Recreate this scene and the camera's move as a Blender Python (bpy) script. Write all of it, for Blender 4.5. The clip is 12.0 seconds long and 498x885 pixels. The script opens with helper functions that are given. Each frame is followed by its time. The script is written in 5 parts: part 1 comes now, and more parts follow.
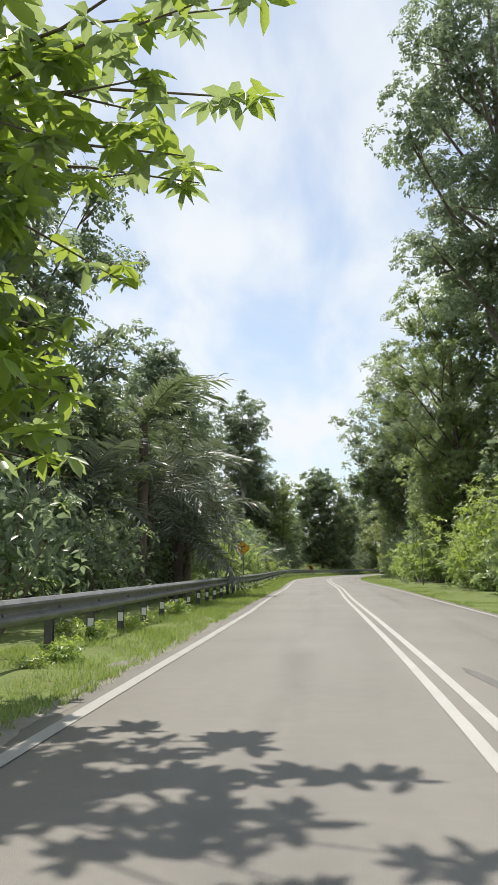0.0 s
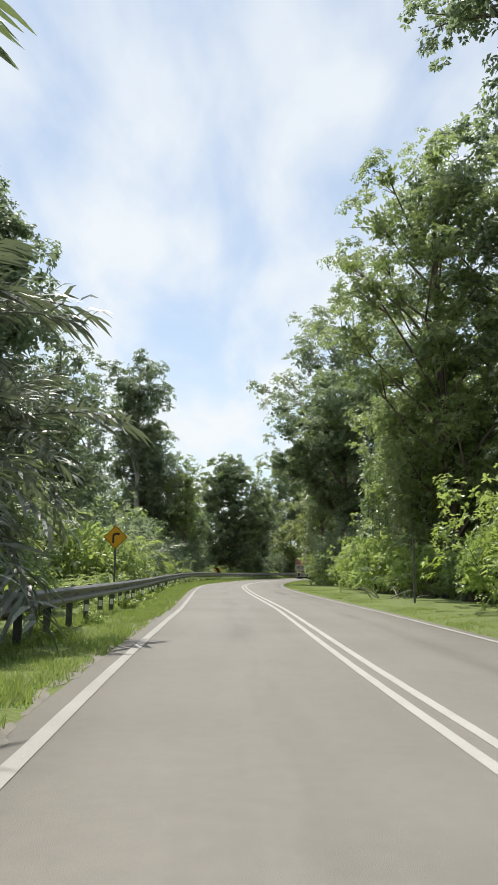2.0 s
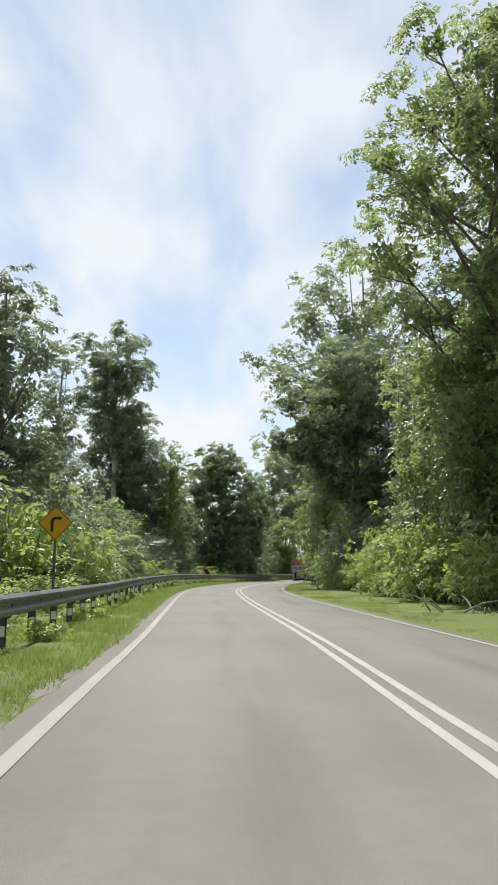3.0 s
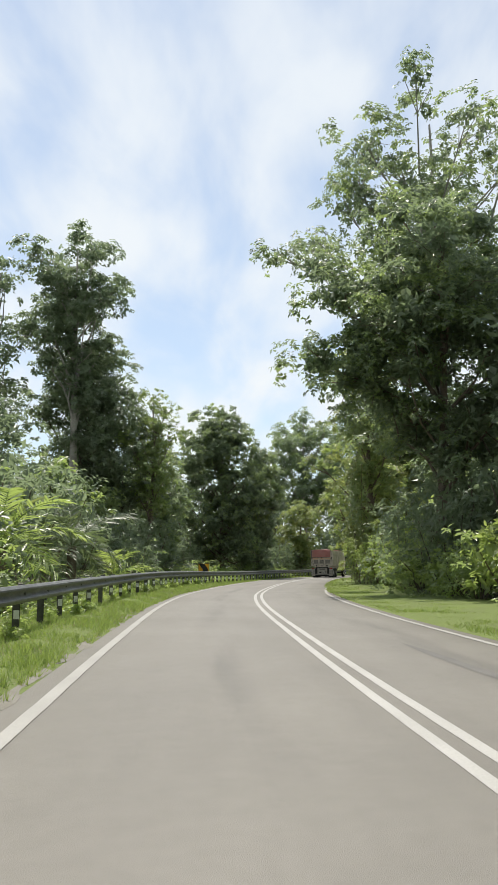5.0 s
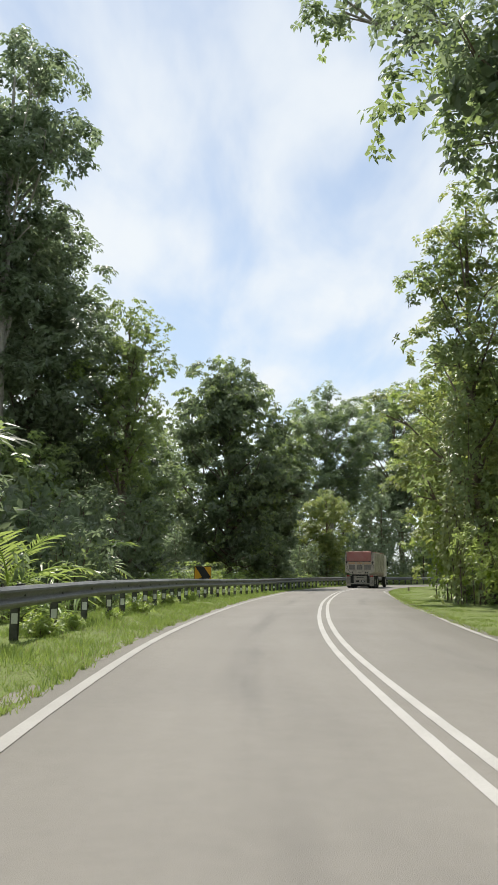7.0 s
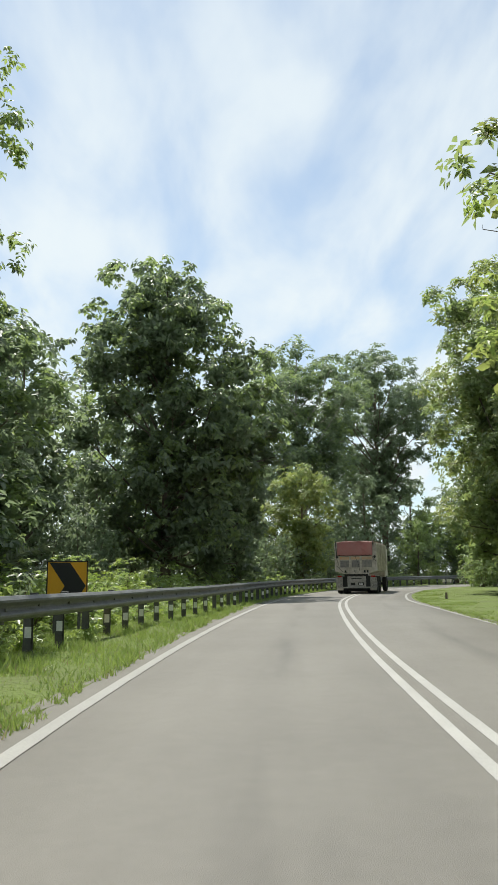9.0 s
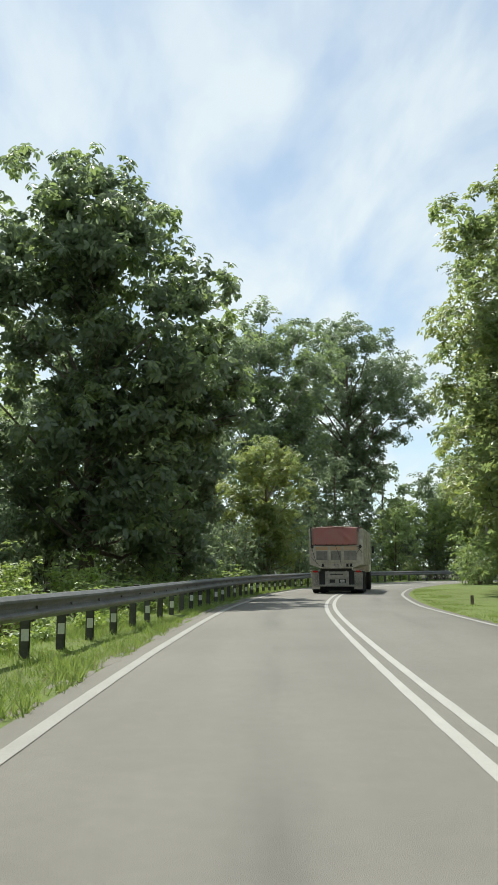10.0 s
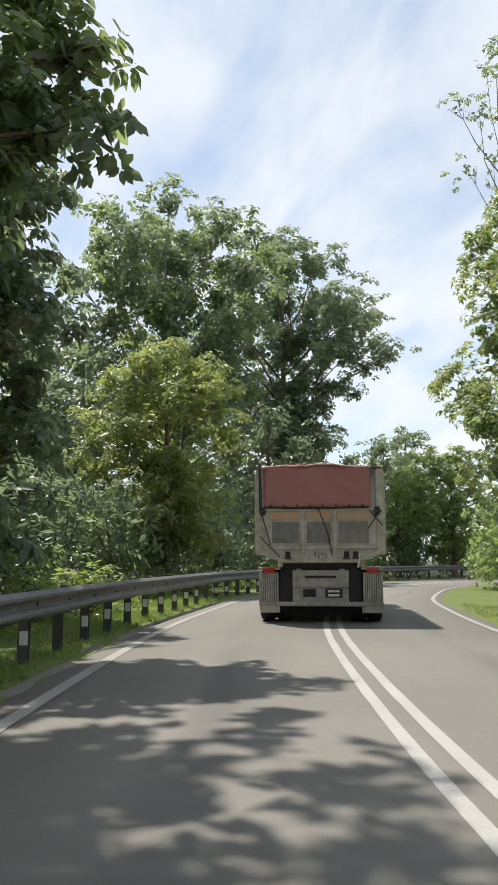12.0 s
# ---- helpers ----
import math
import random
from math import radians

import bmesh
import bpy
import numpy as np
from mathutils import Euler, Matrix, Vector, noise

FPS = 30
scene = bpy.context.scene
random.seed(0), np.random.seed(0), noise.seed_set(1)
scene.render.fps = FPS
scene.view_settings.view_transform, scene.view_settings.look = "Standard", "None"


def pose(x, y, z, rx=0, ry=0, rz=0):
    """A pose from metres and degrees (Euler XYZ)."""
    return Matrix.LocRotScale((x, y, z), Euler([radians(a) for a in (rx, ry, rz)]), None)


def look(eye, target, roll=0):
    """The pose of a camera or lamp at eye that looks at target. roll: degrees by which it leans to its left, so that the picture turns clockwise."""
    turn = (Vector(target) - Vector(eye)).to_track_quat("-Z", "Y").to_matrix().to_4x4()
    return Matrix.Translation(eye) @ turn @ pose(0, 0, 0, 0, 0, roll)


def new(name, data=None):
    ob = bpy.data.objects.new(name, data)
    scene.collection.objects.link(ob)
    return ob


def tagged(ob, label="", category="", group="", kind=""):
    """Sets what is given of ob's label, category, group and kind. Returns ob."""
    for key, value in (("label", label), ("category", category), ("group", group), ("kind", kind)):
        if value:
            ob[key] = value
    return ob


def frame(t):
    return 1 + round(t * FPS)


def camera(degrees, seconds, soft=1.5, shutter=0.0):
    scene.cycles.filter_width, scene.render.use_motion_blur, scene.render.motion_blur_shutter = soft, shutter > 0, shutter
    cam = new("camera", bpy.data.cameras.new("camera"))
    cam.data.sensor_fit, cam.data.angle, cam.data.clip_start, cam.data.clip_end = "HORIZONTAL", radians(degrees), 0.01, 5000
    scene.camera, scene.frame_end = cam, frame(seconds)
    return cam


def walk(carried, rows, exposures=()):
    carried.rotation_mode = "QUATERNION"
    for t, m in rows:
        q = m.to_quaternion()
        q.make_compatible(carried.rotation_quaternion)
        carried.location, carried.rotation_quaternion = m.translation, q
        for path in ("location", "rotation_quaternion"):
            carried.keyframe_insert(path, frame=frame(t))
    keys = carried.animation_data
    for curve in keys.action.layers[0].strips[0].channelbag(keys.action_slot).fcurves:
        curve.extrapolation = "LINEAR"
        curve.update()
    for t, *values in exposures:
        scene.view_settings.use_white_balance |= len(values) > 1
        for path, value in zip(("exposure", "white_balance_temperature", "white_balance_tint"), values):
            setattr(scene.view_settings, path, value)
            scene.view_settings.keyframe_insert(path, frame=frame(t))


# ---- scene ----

cam = camera(35.0, 12.0, soft=0.8)
PATH = [
    (0, (1.038, 0.233, 1.147), (0.850, 2.199, 1.462), -0.6),
    (0.5, (0.722, 5.261, 1.146), (0.618, 7.234, 1.458), -0.5),
    (1, (0.475, 10.306, 1.151), (0.438, 12.281, 1.464), -0.3),
    (1.5, (0.291, 15.393, 1.155), (0.302, 17.368, 1.471), 0.1),
    (2, (0.174, 20.548, 1.156), (0.221, 22.522, 1.476), 0.3),
    (2.5, (0.082, 25.767, 1.157), (0.148, 27.740, 1.478), 0.2),
    (3, (0.042, 31.09, 1.154), (0.117, 33.062, 1.477), 0.2),
    (5, (-0.136, 52.869, 1.139), (-0.056, 54.843, 1.451), -0.4),
    (5.5, (-0.215, 58.162, 1.132), (-0.135, 60.135, 1.447), -0.1),
    (6, (-0.292, 63.3, 1.139), (-0.224, 65.273, 1.457), -0.0),
    (6.5, (-0.368, 68.337, 1.155), (-0.302, 70.31, 1.476), 0.3),
    (7, (-0.364, 73.315, 1.159), (-0.294, 75.287, 1.484), 0.5),
    (9, (0.854, 93.195, 1.145), (1.036, 95.159, 1.474), -0.6),
    (9.5, (1.414, 98.142, 1.159), (1.644, 100.102, 1.481), -0.2),
    (10, (2.058, 103.131, 1.163), (2.342, 105.086, 1.475), -0.2),
    (10.5, (2.856, 108.185, 1.162), (3.196, 110.132, 1.469), -0.3),
    (11, (3.795, 113.338, 1.151), (4.185, 115.275, 1.456), -0.5),
    (11.5, (4.821, 118.509, 1.145), (5.262, 120.437, 1.444), -0.3),
    (12, (5.979, 123.703, 1.141), (6.477, 125.617, 1.437), -0.1),
]
walk(cam, [(t, look(eye, target, roll)) for t, eye, target, roll in PATH],
     exposures=[(0, 0.24, 6610, 12), (0.7, 0.23, 6590, 11), (8.5, 0.23, 6580, 11), (9.3, 0.19, 6380, 5), (10.3, 0.21, 6450, 5), (11.2, 0.25, 6540, 7), (12, 0.29, 6580, 12)])

# ---- sky and sun ----
SUN_ELEV, SUN_AZ = 64.0, -19.0          # degrees; azimuth runs to the right of +y
world = bpy.data.worlds.new("sky")
scene.world = world
world.use_nodes = True
wn, wl = world.node_tree.nodes, world.node_tree.links
wn.clear()
w_out = wn.new("ShaderNodeOutputWorld")
w_bg = wn.new("ShaderNodeBackground")
w_bg.inputs["Strength"].default_value = 0.13
w_sky = wn.new("ShaderNodeTexSky")
w_sky.sky_type = "NISHITA"
w_sky.sun_disc = False
w_sky.sun_elevation = radians(SUN_ELEV)
w_sky.sun_rotation = radians(SUN_AZ)
w_sky.air_density, w_sky.dust_density, w_sky.ozone_density = 1.0, 0.3, 3.0
w_co = wn.new("ShaderNodeTexCoord")
w_sep = wn.new("ShaderNodeSeparateXYZ")
wl.new(w_co.outputs["Generated"], w_sep.inputs[0])
# the direction is laid onto a flat cloud deck, so that the streaks shrink towards the horizon
w_den = wn.new("ShaderNodeMath"); w_den.operation = "ADD"; w_den.inputs[1].default_value = 0.22
wl.new(w_sep.outputs["Z"], w_den.inputs[0])
w_max = wn.new("ShaderNodeMath"); w_max.operation = "MAXIMUM"; w_max.inputs[1].default_value = 0.05
wl.new(w_den.outputs[0], w_max.inputs[0])
w_dx = wn.new("ShaderNodeMath"); w_dx.operation = "DIVIDE"
w_dy = wn.new("ShaderNodeMath"); w_dy.operation = "DIVIDE"
wl.new(w_sep.outputs["X"], w_dx.inputs[0]); wl.new(w_max.outputs[0], w_dx.inputs[1])
wl.new(w_sep.outputs["Y"], w_dy.inputs[0]); wl.new(w_max.outputs[0], w_dy.inputs[1])
w_comb = wn.new("ShaderNodeCombineXYZ")
wl.new(w_dx.outputs[0], w_comb.inputs[0]); wl.new(w_dy.outputs[0], w_comb.inputs[1])
w_map = wn.new("ShaderNodeMapping")
w_map.inputs["Location"].default_value = (0.35, 0.1, 0)
w_map.inputs["Rotation"].default_value = (0, 0, radians(-38))
w_map.inputs["Scale"].default_value = (4.6, 2.1, 1.0)
wl.new(w_comb.outputs[0], w_map.inputs[0])
w_n1 = wn.new("ShaderNodeTexNoise")
w_n1.inputs["Scale"].default_value = 1.0
w_n1.inputs["Detail"].default_value = 5.0
w_n1.inputs["Roughness"].default_value = 0.5
w_n1.inputs["Distortion"].default_value = 0.25
wl.new(w_map.outputs[0], w_n1.inputs["Vector"])
w_ramp = wn.new("ShaderNodeMapRange")
w_ramp.inputs["From Min"].default_value, w_ramp.inputs["From Max"].default_value = 0.28, 0.70
w_ramp.inputs["To Min"].default_value, w_ramp.inputs["To Max"].default_value = 0.42, 0.97
w_ramp.interpolation_type = "SMOOTHSTEP"
wl.new(w_n1.outputs[0], w_ramp.inputs["Value"])
w_mix = wn.new("ShaderNodeMix")
w_mix.data_type = "RGBA"
w_mix.inputs["B"].default_value = (5.85, 6.25, 6.5, 1)
# the veil of cloud thickens towards the horizon
w_veil = wn.new("ShaderNodeMath"); w_veil.operation = "MULTIPLY_ADD"
w_veil.inputs[1].default_value, w_veil.inputs[2].default_value = -0.34, 0.12
wl.new(w_sep.outputs["Z"], w_veil.inputs[0])
w_sum = wn.new("ShaderNodeMath"); w_sum.operation = "ADD"; w_sum.use_clamp = True
wl.new(w_ramp.outputs[0], w_sum.inputs[0]); wl.new(w_veil.outputs[0], w_sum.inputs[1])
wl.new(w_sum.outputs[0], w_mix.inputs["Factor"])
w_tint = wn.new("ShaderNodeMix")
w_tint.data_type, w_tint.blend_type = "RGBA", "MULTIPLY"
w_tint.inputs["Factor"].default_value = 1.0
w_tint.inputs["B"].default_value = (0.90, 1.0, 0.99, 1)
wl.new(w_sky.outputs[0], w_tint.inputs["A"])
wl.new(w_tint.outputs["Result"], w_mix.inputs["A"])
wl.new(w_mix.outputs["Result"], w_bg.inputs["Color"])
wl.new(w_bg.outputs[0], w_out.inputs[0])

sun_dir = Vector((math.sin(radians(SUN_AZ)) * math.cos(radians(SUN_ELEV)),
                  math.cos(radians(SUN_AZ)) * math.cos(radians(SUN_ELEV)), math.sin(radians(SUN_ELEV))))
sun = new("sun", bpy.data.lights.new("sun", "SUN"))
sun.data.energy, sun.data.angle, sun.data.color = 4.35, radians(0.6), (1.0, 0.955, 0.875)
sun.matrix_world = look(sun_dir * 100, (0, 0, 0))


# ---- materials ----
def material(name, color, rough=0.7, metal=0.0, vary=0.25, scale=6.0, fine=60.0, bump=0.2, color2=None, spec=0.5, coords="Object", per_object=0.0, bump_far=0.02):
    """A surface with stains at one scale, grain at another and fine relief."""
    m = bpy.data.materials.new(name)
    m.use_nodes = True
    n, l = m.node_tree.nodes, m.node_tree.links
    b = n["Principled BSDF"]
    b.inputs["Roughness"].default_value, b.inputs["Metallic"].default_value = rough, metal
    b.inputs["Specular IOR Level"].default_value = spec
    co = n.new("ShaderNodeTexCoord")
    big, small = n.new("ShaderNodeTexNoise"), n.new("ShaderNodeTexNoise")
    big.inputs["Scale"].default_value, small.inputs["Scale"].default_value = scale, fine
    big.inputs["Detail"].default_value, small.inputs["Detail"].default_value = 6, 3
    l.new(co.outputs[coords], big.inputs["Vector"]); l.new(co.outputs[coords], small.inputs["Vector"])
    add = n.new("ShaderNodeMath"); add.operation = "ADD"
    l.new(big.outputs[0], add.inputs[0]); l.new(small.outputs[0], add.inputs[1])
    rng = n.new("ShaderNodeMapRange")
    rng.inputs["From Min"].default_value, rng.inputs["From Max"].default_value = 0.7, 1.3
    l.new(add.outputs[0], rng.inputs["Value"])
    c2 = color2 or tuple(c * (1 - vary) for c in color)
    c1 = color if color2 else tuple(min(1, c * (1 + vary)) for c in color)
    mix = n.new("ShaderNodeMix"); mix.data_type = "RGBA"
    mix.inputs["A"].default_value, mix.inputs["B"].default_value = (*c1, 1), (*c2, 1)
    l.new(rng.outputs[0], mix.inputs["Factor"])
    last = mix.outputs["Result"]
    if per_object:
        info = n.new("ShaderNodeObjectInfo")
        r2 = n.new("ShaderNodeMapRange")
        r2.inputs["To Min"].default_value, r2.inputs["To Max"].default_value = 1 - per_object, 1 + per_object
        l.new(info.outputs["Random"], r2.inputs["Value"])
        hsv = n.new("ShaderNodeHueSaturation")
        l.new(r2.outputs[0], hsv.inputs["Value"]); l.new(last, hsv.inputs["Color"])
        last = hsv.outputs[0]
    l.new(last, b.inputs["Base Color"])
    if bump:
        bp = n.new("ShaderNodeBump")
        bp.inputs["Strength"].default_value, bp.inputs["Distance"].default_value = bump, bump_far
        l.new(small.outputs[0], bp.inputs["Height"]); l.new(bp.outputs[0], b.inputs["Normal"])
    return m


def leaf_material(name, dark, light, through_light, rough=0.37, share=0.40):
    """Leaves: gloss above, light let through from behind, each leaf of its own shade."""
    m = bpy.data.materials.new(name)
    m.use_nodes = True
    n, l = m.node_tree.nodes, m.node_tree.links
    b = n["Principled BSDF"]
    b.inputs["Roughness"].default_value = rough
    b.inputs["Specular IOR Level"].default_value = 0.6
    geo, info = n.new("ShaderNodeNewGeometry"), n.new("ShaderNodeObjectInfo")
    mix = n.new("ShaderNodeMix"); mix.data_type = "RGBA"
    mix.inputs["A"].default_value, mix.inputs["B"].default_value = (*dark, 1), (*light, 1)
    l.new(geo.outputs["Random Per Island"], mix.inputs["Factor"])
    r2 = n.new("ShaderNodeMapRange")
    r2.inputs["To Min"].default_value, r2.inputs["To Max"].default_value = 0.82, 1.2
    l.new(info.outputs["Random"], r2.inputs["Value"])
    r3 = n.new("ShaderNodeMapRange")
    r3.inputs["To Min"].default_value, r3.inputs["To Max"].default_value = 0.485, 0.515
    l.new(info.outputs["Random"], r3.inputs["Value"])
    hsv = n.new("ShaderNodeHueSaturation")
    l.new(r2.outputs[0], hsv.inputs["Value"]); l.new(r3.outputs[0], hsv.inputs["Hue"])
    l.new(mix.outputs["Result"], hsv.inputs["Color"])
    l.new(hsv.outputs[0], b.inputs["Base Color"])
    tr = n.new("ShaderNodeBsdfTranslucent")
    tint = n.new("ShaderNodeMix"); tint.data_type = "RGBA"; tint.blend_type = "MULTIPLY"
    tint.inputs["Factor"].default_value = 0.0
    tint.inputs["A"].default_value = (*through_light, 1)
    l.new(tint.outputs["Result"], tr.inputs["Color"])
    sh = n.new("ShaderNodeMixShader"); sh.inputs[0].default_value = share
    l.new(b.outputs[0], sh.inputs[1]); l.new(tr.outputs[0], sh.inputs[2])
    l.new(sh.outputs[0], n["Material Output"].inputs["Surface"])
    return m


LEAF_DARK = leaf_material("leaf_dark", (0.082, 0.114, 0.064), (0.170, 0.208, 0.126), (0.34, 0.43, 0.23), share=0.44)
LEAF_MID = leaf_material("leaf_mid", (0.110, 0.148, 0.070), (0.225, 0.272, 0.124), (0.44, 0.56, 0.20), share=0.44)
LEAF_BRIGHT = leaf_material("leaf_bright", (0.115, 0.172, 0.054), (0.272, 0.345, 0.112), (0.52, 0.65, 0.17), share=0.42)
LEAF_FRESH = leaf_material("leaf_fresh", (0.08, 0.14, 0.03), (0.24, 0.32, 0.06), (0.50, 0.64, 0.10), share=0.42)
LEAF_OLIVE = leaf_material("leaf_olive", (0.118, 0.146, 0.060), (0.282, 0.310, 0.120), (0.48, 0.55, 0.15), share=0.42)
LEAF_PALM = leaf_material("leaf_palm", (0.100, 0.115, 0.090), (0.22, 0.245, 0.190), (0.24, 0.30, 0.15), rough=0.43, share=0.22)
LEAF_PALM_GREEN = leaf_material("leaf_palm_green", (0.09, 0.115, 0.065), (0.19, 0.23, 0.125), (0.32, 0.42, 0.16), rough=0.45, share=0.26)
GRASS = leaf_material("grass_blade", (0.108, 0.178, 0.042), (0.258, 0.338, 0.096), (0.41, 0.52, 0.12), rough=0.5)
STRAW = leaf_material("dry_grass_blade", (0.26, 0.23, 0.13), (0.42, 0.38, 0.24), (0.34, 0.30, 0.16), rough=0.6)
BARK = material("bark", (0.16, 0.125, 0.095), 0.9, vary=0.4, scale=2.0, fine=18, bump=0.7, per_object=0.25)
BARK_PALE = material("bark_pale", (0.30, 0.28, 0.24), 0.85, vary=0.35, scale=1.5, fine=14, bump=0.5, per_object=0.2)
ASPHALT = material("asphalt", (0.188, 0.175, 0.152), 0.66, vary=0.13, scale=0.35, fine=220, bump=0.5, bump_far=0.006)


def wear_tracks(m):
    """Oil-dark streaks down the middle of each lane, broken up by noise; the sheet's UV holds offset and arc length."""
    n, l = m.node_tree.nodes, m.node_tree.links
    b = n["Principled BSDF"]
    before = b.inputs["Base Color"].links[0].from_socket
    uv, sep = n.new("ShaderNodeUVMap"), n.new("ShaderNodeSeparateXYZ")
    l.new(uv.outputs[0], sep.inputs[0])
    stretch = n.new("ShaderNodeMapping"); stretch.inputs["Scale"].default_value = (1.6, 0.16, 1)
    l.new(uv.outputs[0], stretch.inputs[0])
    nz = n.new("ShaderNodeTexNoise"); nz.inputs["Scale"].default_value = 1.0; nz.inputs["Detail"].default_value = 5
    l.new(stretch.outputs[0], nz.inputs["Vector"])
    total = None
    for centre in (-1.42, 1.55):
        sub = n.new("ShaderNodeMath"); sub.operation = "SUBTRACT"; sub.inputs[1].default_value = centre
        l.new(sep.outputs[0], sub.inputs[0])
        ab = n.new("ShaderNodeMath"); ab.operation = "ABSOLUTE"; l.new(sub.outputs[0], ab.inputs[0])
        rg = n.new("ShaderNodeMapRange"); rg.interpolation_type = "SMOOTHSTEP"
        rg.inputs["From Min"].default_value, rg.inputs["From Max"].default_value = 0.42, 0.02
        l.new(ab.outputs[0], rg.inputs["Value"])
        if total is None:
            total = rg.outputs[0]
        else:
            ad = n.new("ShaderNodeMath"); ad.operation = "ADD"; l.new(total, ad.inputs[0]); l.new(rg.outputs[0], ad.inputs[1]); total = ad.outputs[0]
    gate = n.new("ShaderNodeMapRange")
    gate.inputs["From Min"].default_value, gate.inputs["From Max"].default_value = 0.44, 0.66
    gate.inputs["To Max"].default_value = 0.42
    l.new(nz.outputs[0], gate.inputs["Value"])
    mul = n.new("ShaderNodeMath"); mul.operation = "MULTIPLY"; l.new(total, mul.inputs[0]); l.new(gate.outputs[0], mul.inputs[1])
    # broad patches of paler and darker surfacing
    patch = n.new("ShaderNodeTexNoise"); patch.inputs["Scale"].default_value = 0.7; patch.inputs["Detail"].default_value = 6
    l.new(stretch.outputs[0], patch.inputs["Vector"])
    pr = n.new("ShaderNodeMapRange"); pr.inputs["To Min"].default_value, pr.inputs["To Max"].default_value = 0.80, 1.20
    l.new(patch.outputs[0], pr.inputs["Value"])
    # blotches a hand's width across, and the speckle of the stone
    spot = n.new("ShaderNodeTexNoise"); spot.inputs["Scale"].default_value = 5.0; spot.inputs["Detail"].default_value = 8; spot.inputs["Roughness"].default_value = 0.7
    l.new(uv.outputs[0], spot.inputs["Vector"])
    sr = n.new("ShaderNodeMapRange"); sr.inputs["From Min"].default_value, sr.inputs["From Max"].default_value = 0.3, 0.7
    sr.inputs["To Min"].default_value, sr.inputs["To Max"].default_value = 0.94, 1.06
    l.new(spot.outputs[0], sr.inputs["Value"])
    both = n.new("ShaderNodeMath"); both.operation = "MULTIPLY"; l.new(pr.outputs[0], both.inputs[0]); l.new(sr.outputs[0], both.inputs[1])
    hsv = n.new("ShaderNodeHueSaturation"); l.new(both.outputs[0], hsv.inputs["Value"]); l.new(before, hsv.inputs["Color"])
    mix = n.new("ShaderNodeMix"); mix.data_type = "RGBA"; mix.inputs["B"].default_value = (0.075, 0.070, 0.064, 1)
    l.new(mul.outputs[0], mix.inputs["Factor"]); l.new(hsv.outputs[0], mix.inputs["A"])
    l.new(mix.outputs["Result"], b.inputs["Base Color"])


wear_tracks(ASPHALT)
PAINT = material("centre_paint", (0.46, 0.45, 0.42), 0.65, color2=(0.36, 0.35, 0.325), scale=1.3, fine=60, bump=0.25, bump_far=0.004)
PAINT_DUSTY = material("dusty_edge_paint", (0.37, 0.36, 0.33), 0.7, color2=(0.29, 0.28, 0.255), scale=1.1, fine=50, bump=0.25, bump_far=0.004)
TYRE_MARK = material("tyre_mark", (0.10, 0.096, 0.09), 0.75, color2=(0.17, 0.162, 0.148), scale=1.5, fine=40, bump=0.3, bump_far=0.004)
SOIL = material("forest_floor", (0.075, 0.085, 0.035), 0.95, color2=(0.05, 0.04, 0.025), scale=0.6, fine=8, bump=0.9, bump_far=0.1)
TURF = material("turf", (0.150, 0.205, 0.042), 0.95, color2=(0.125, 0.150, 0.048), scale=0.7, fine=14, bump=0.9, bump_far=0.06)
GRIT = material("shoulder_grit", (0.24, 0.225, 0.195), 0.9, color2=(0.17, 0.158, 0.125), scale=2.2, fine=30, bump=0.6)
ZINC = material("galvanised_steel", (0.155, 0.157, 0.155), 0.5, 0.25, vary=0.3, scale=3.0, fine=30, bump=0.1, per_object=0.12)
ZINC_DARK = material("weathered_post_steel", (0.095, 0.094, 0.09), 0.65, 0.2, vary=0.35, scale=3.0, fine=20, bump=0.2, per_object=0.2)
WHITE = material("white_reflector", (0.80, 0.80, 0.78), 0.35, vary=0.08, scale=20, fine=90, bump=0.05)
SIGN_YELLOW = material("sign_yellow", (0.72, 0.36, 0.02), 0.4, vary=0.08, scale=5, fine=60, bump=0.03)
SIGN_BLACK = material("sign_black", (0.012, 0.012, 0.013), 0.45, vary=0.1, scale=5, fine=60, bump=0.03)
CANVAS = material("red_canvas", (0.50, 0.165, 0.155), 0.8, color2=(0.46, 0.245, 0.23), scale=1.3, fine=40, bump=0.35)
CANVAS_EDGE = material("faded_canvas_hem", (0.66, 0.46, 0.42), 0.8, vary=0.2, scale=4, fine=50, bump=0.3)
BODY_STEEL = material("dusty_body_paint", (0.68, 0.635, 0.555), 0.7, 0.0, color2=(0.40, 0.355, 0.295), scale=1.4, fine=7, bump=0.15)
PANEL_DARK = material("scraped_dark_panel", (0.15, 0.145, 0.14), 0.7, 0.0, color2=(0.34, 0.315, 0.28), scale=1.6, fine=6, bump=0.2)
PANEL_ORANGE = material("faded_orange_paint", (0.70, 0.40, 0.20), 0.6, color2=(0.56, 0.45, 0.34), scale=2.5, fine=9, bump=0.2)
CHASSIS = material("chassis_grey", (0.50, 0.47, 0.41), 0.7, 0.0, color2=(0.26, 0.245, 0.22), scale=1.7, fine=8, bump=0.25)
DARK_IRON = material("dark_iron", (0.035, 0.034, 0.033), 0.7, 0.2, vary=0.3, scale=4, fine=30, bump=0.3)
RUBBER = material("tyre_rubber", (0.025, 0.025, 0.026), 0.8, vary=0.3, scale=6, fine=50, bump=0.5)
LAMP_RED = material("red_lamp_glass", (0.50, 0.03, 0.02), 0.25, vary=0.15, scale=20, fine=80, bump=0.1)
ROPE = material("black_strap", (0.03, 0.03, 0.032), 0.85, vary=0.2, scale=20, fine=120, bump=0.4)
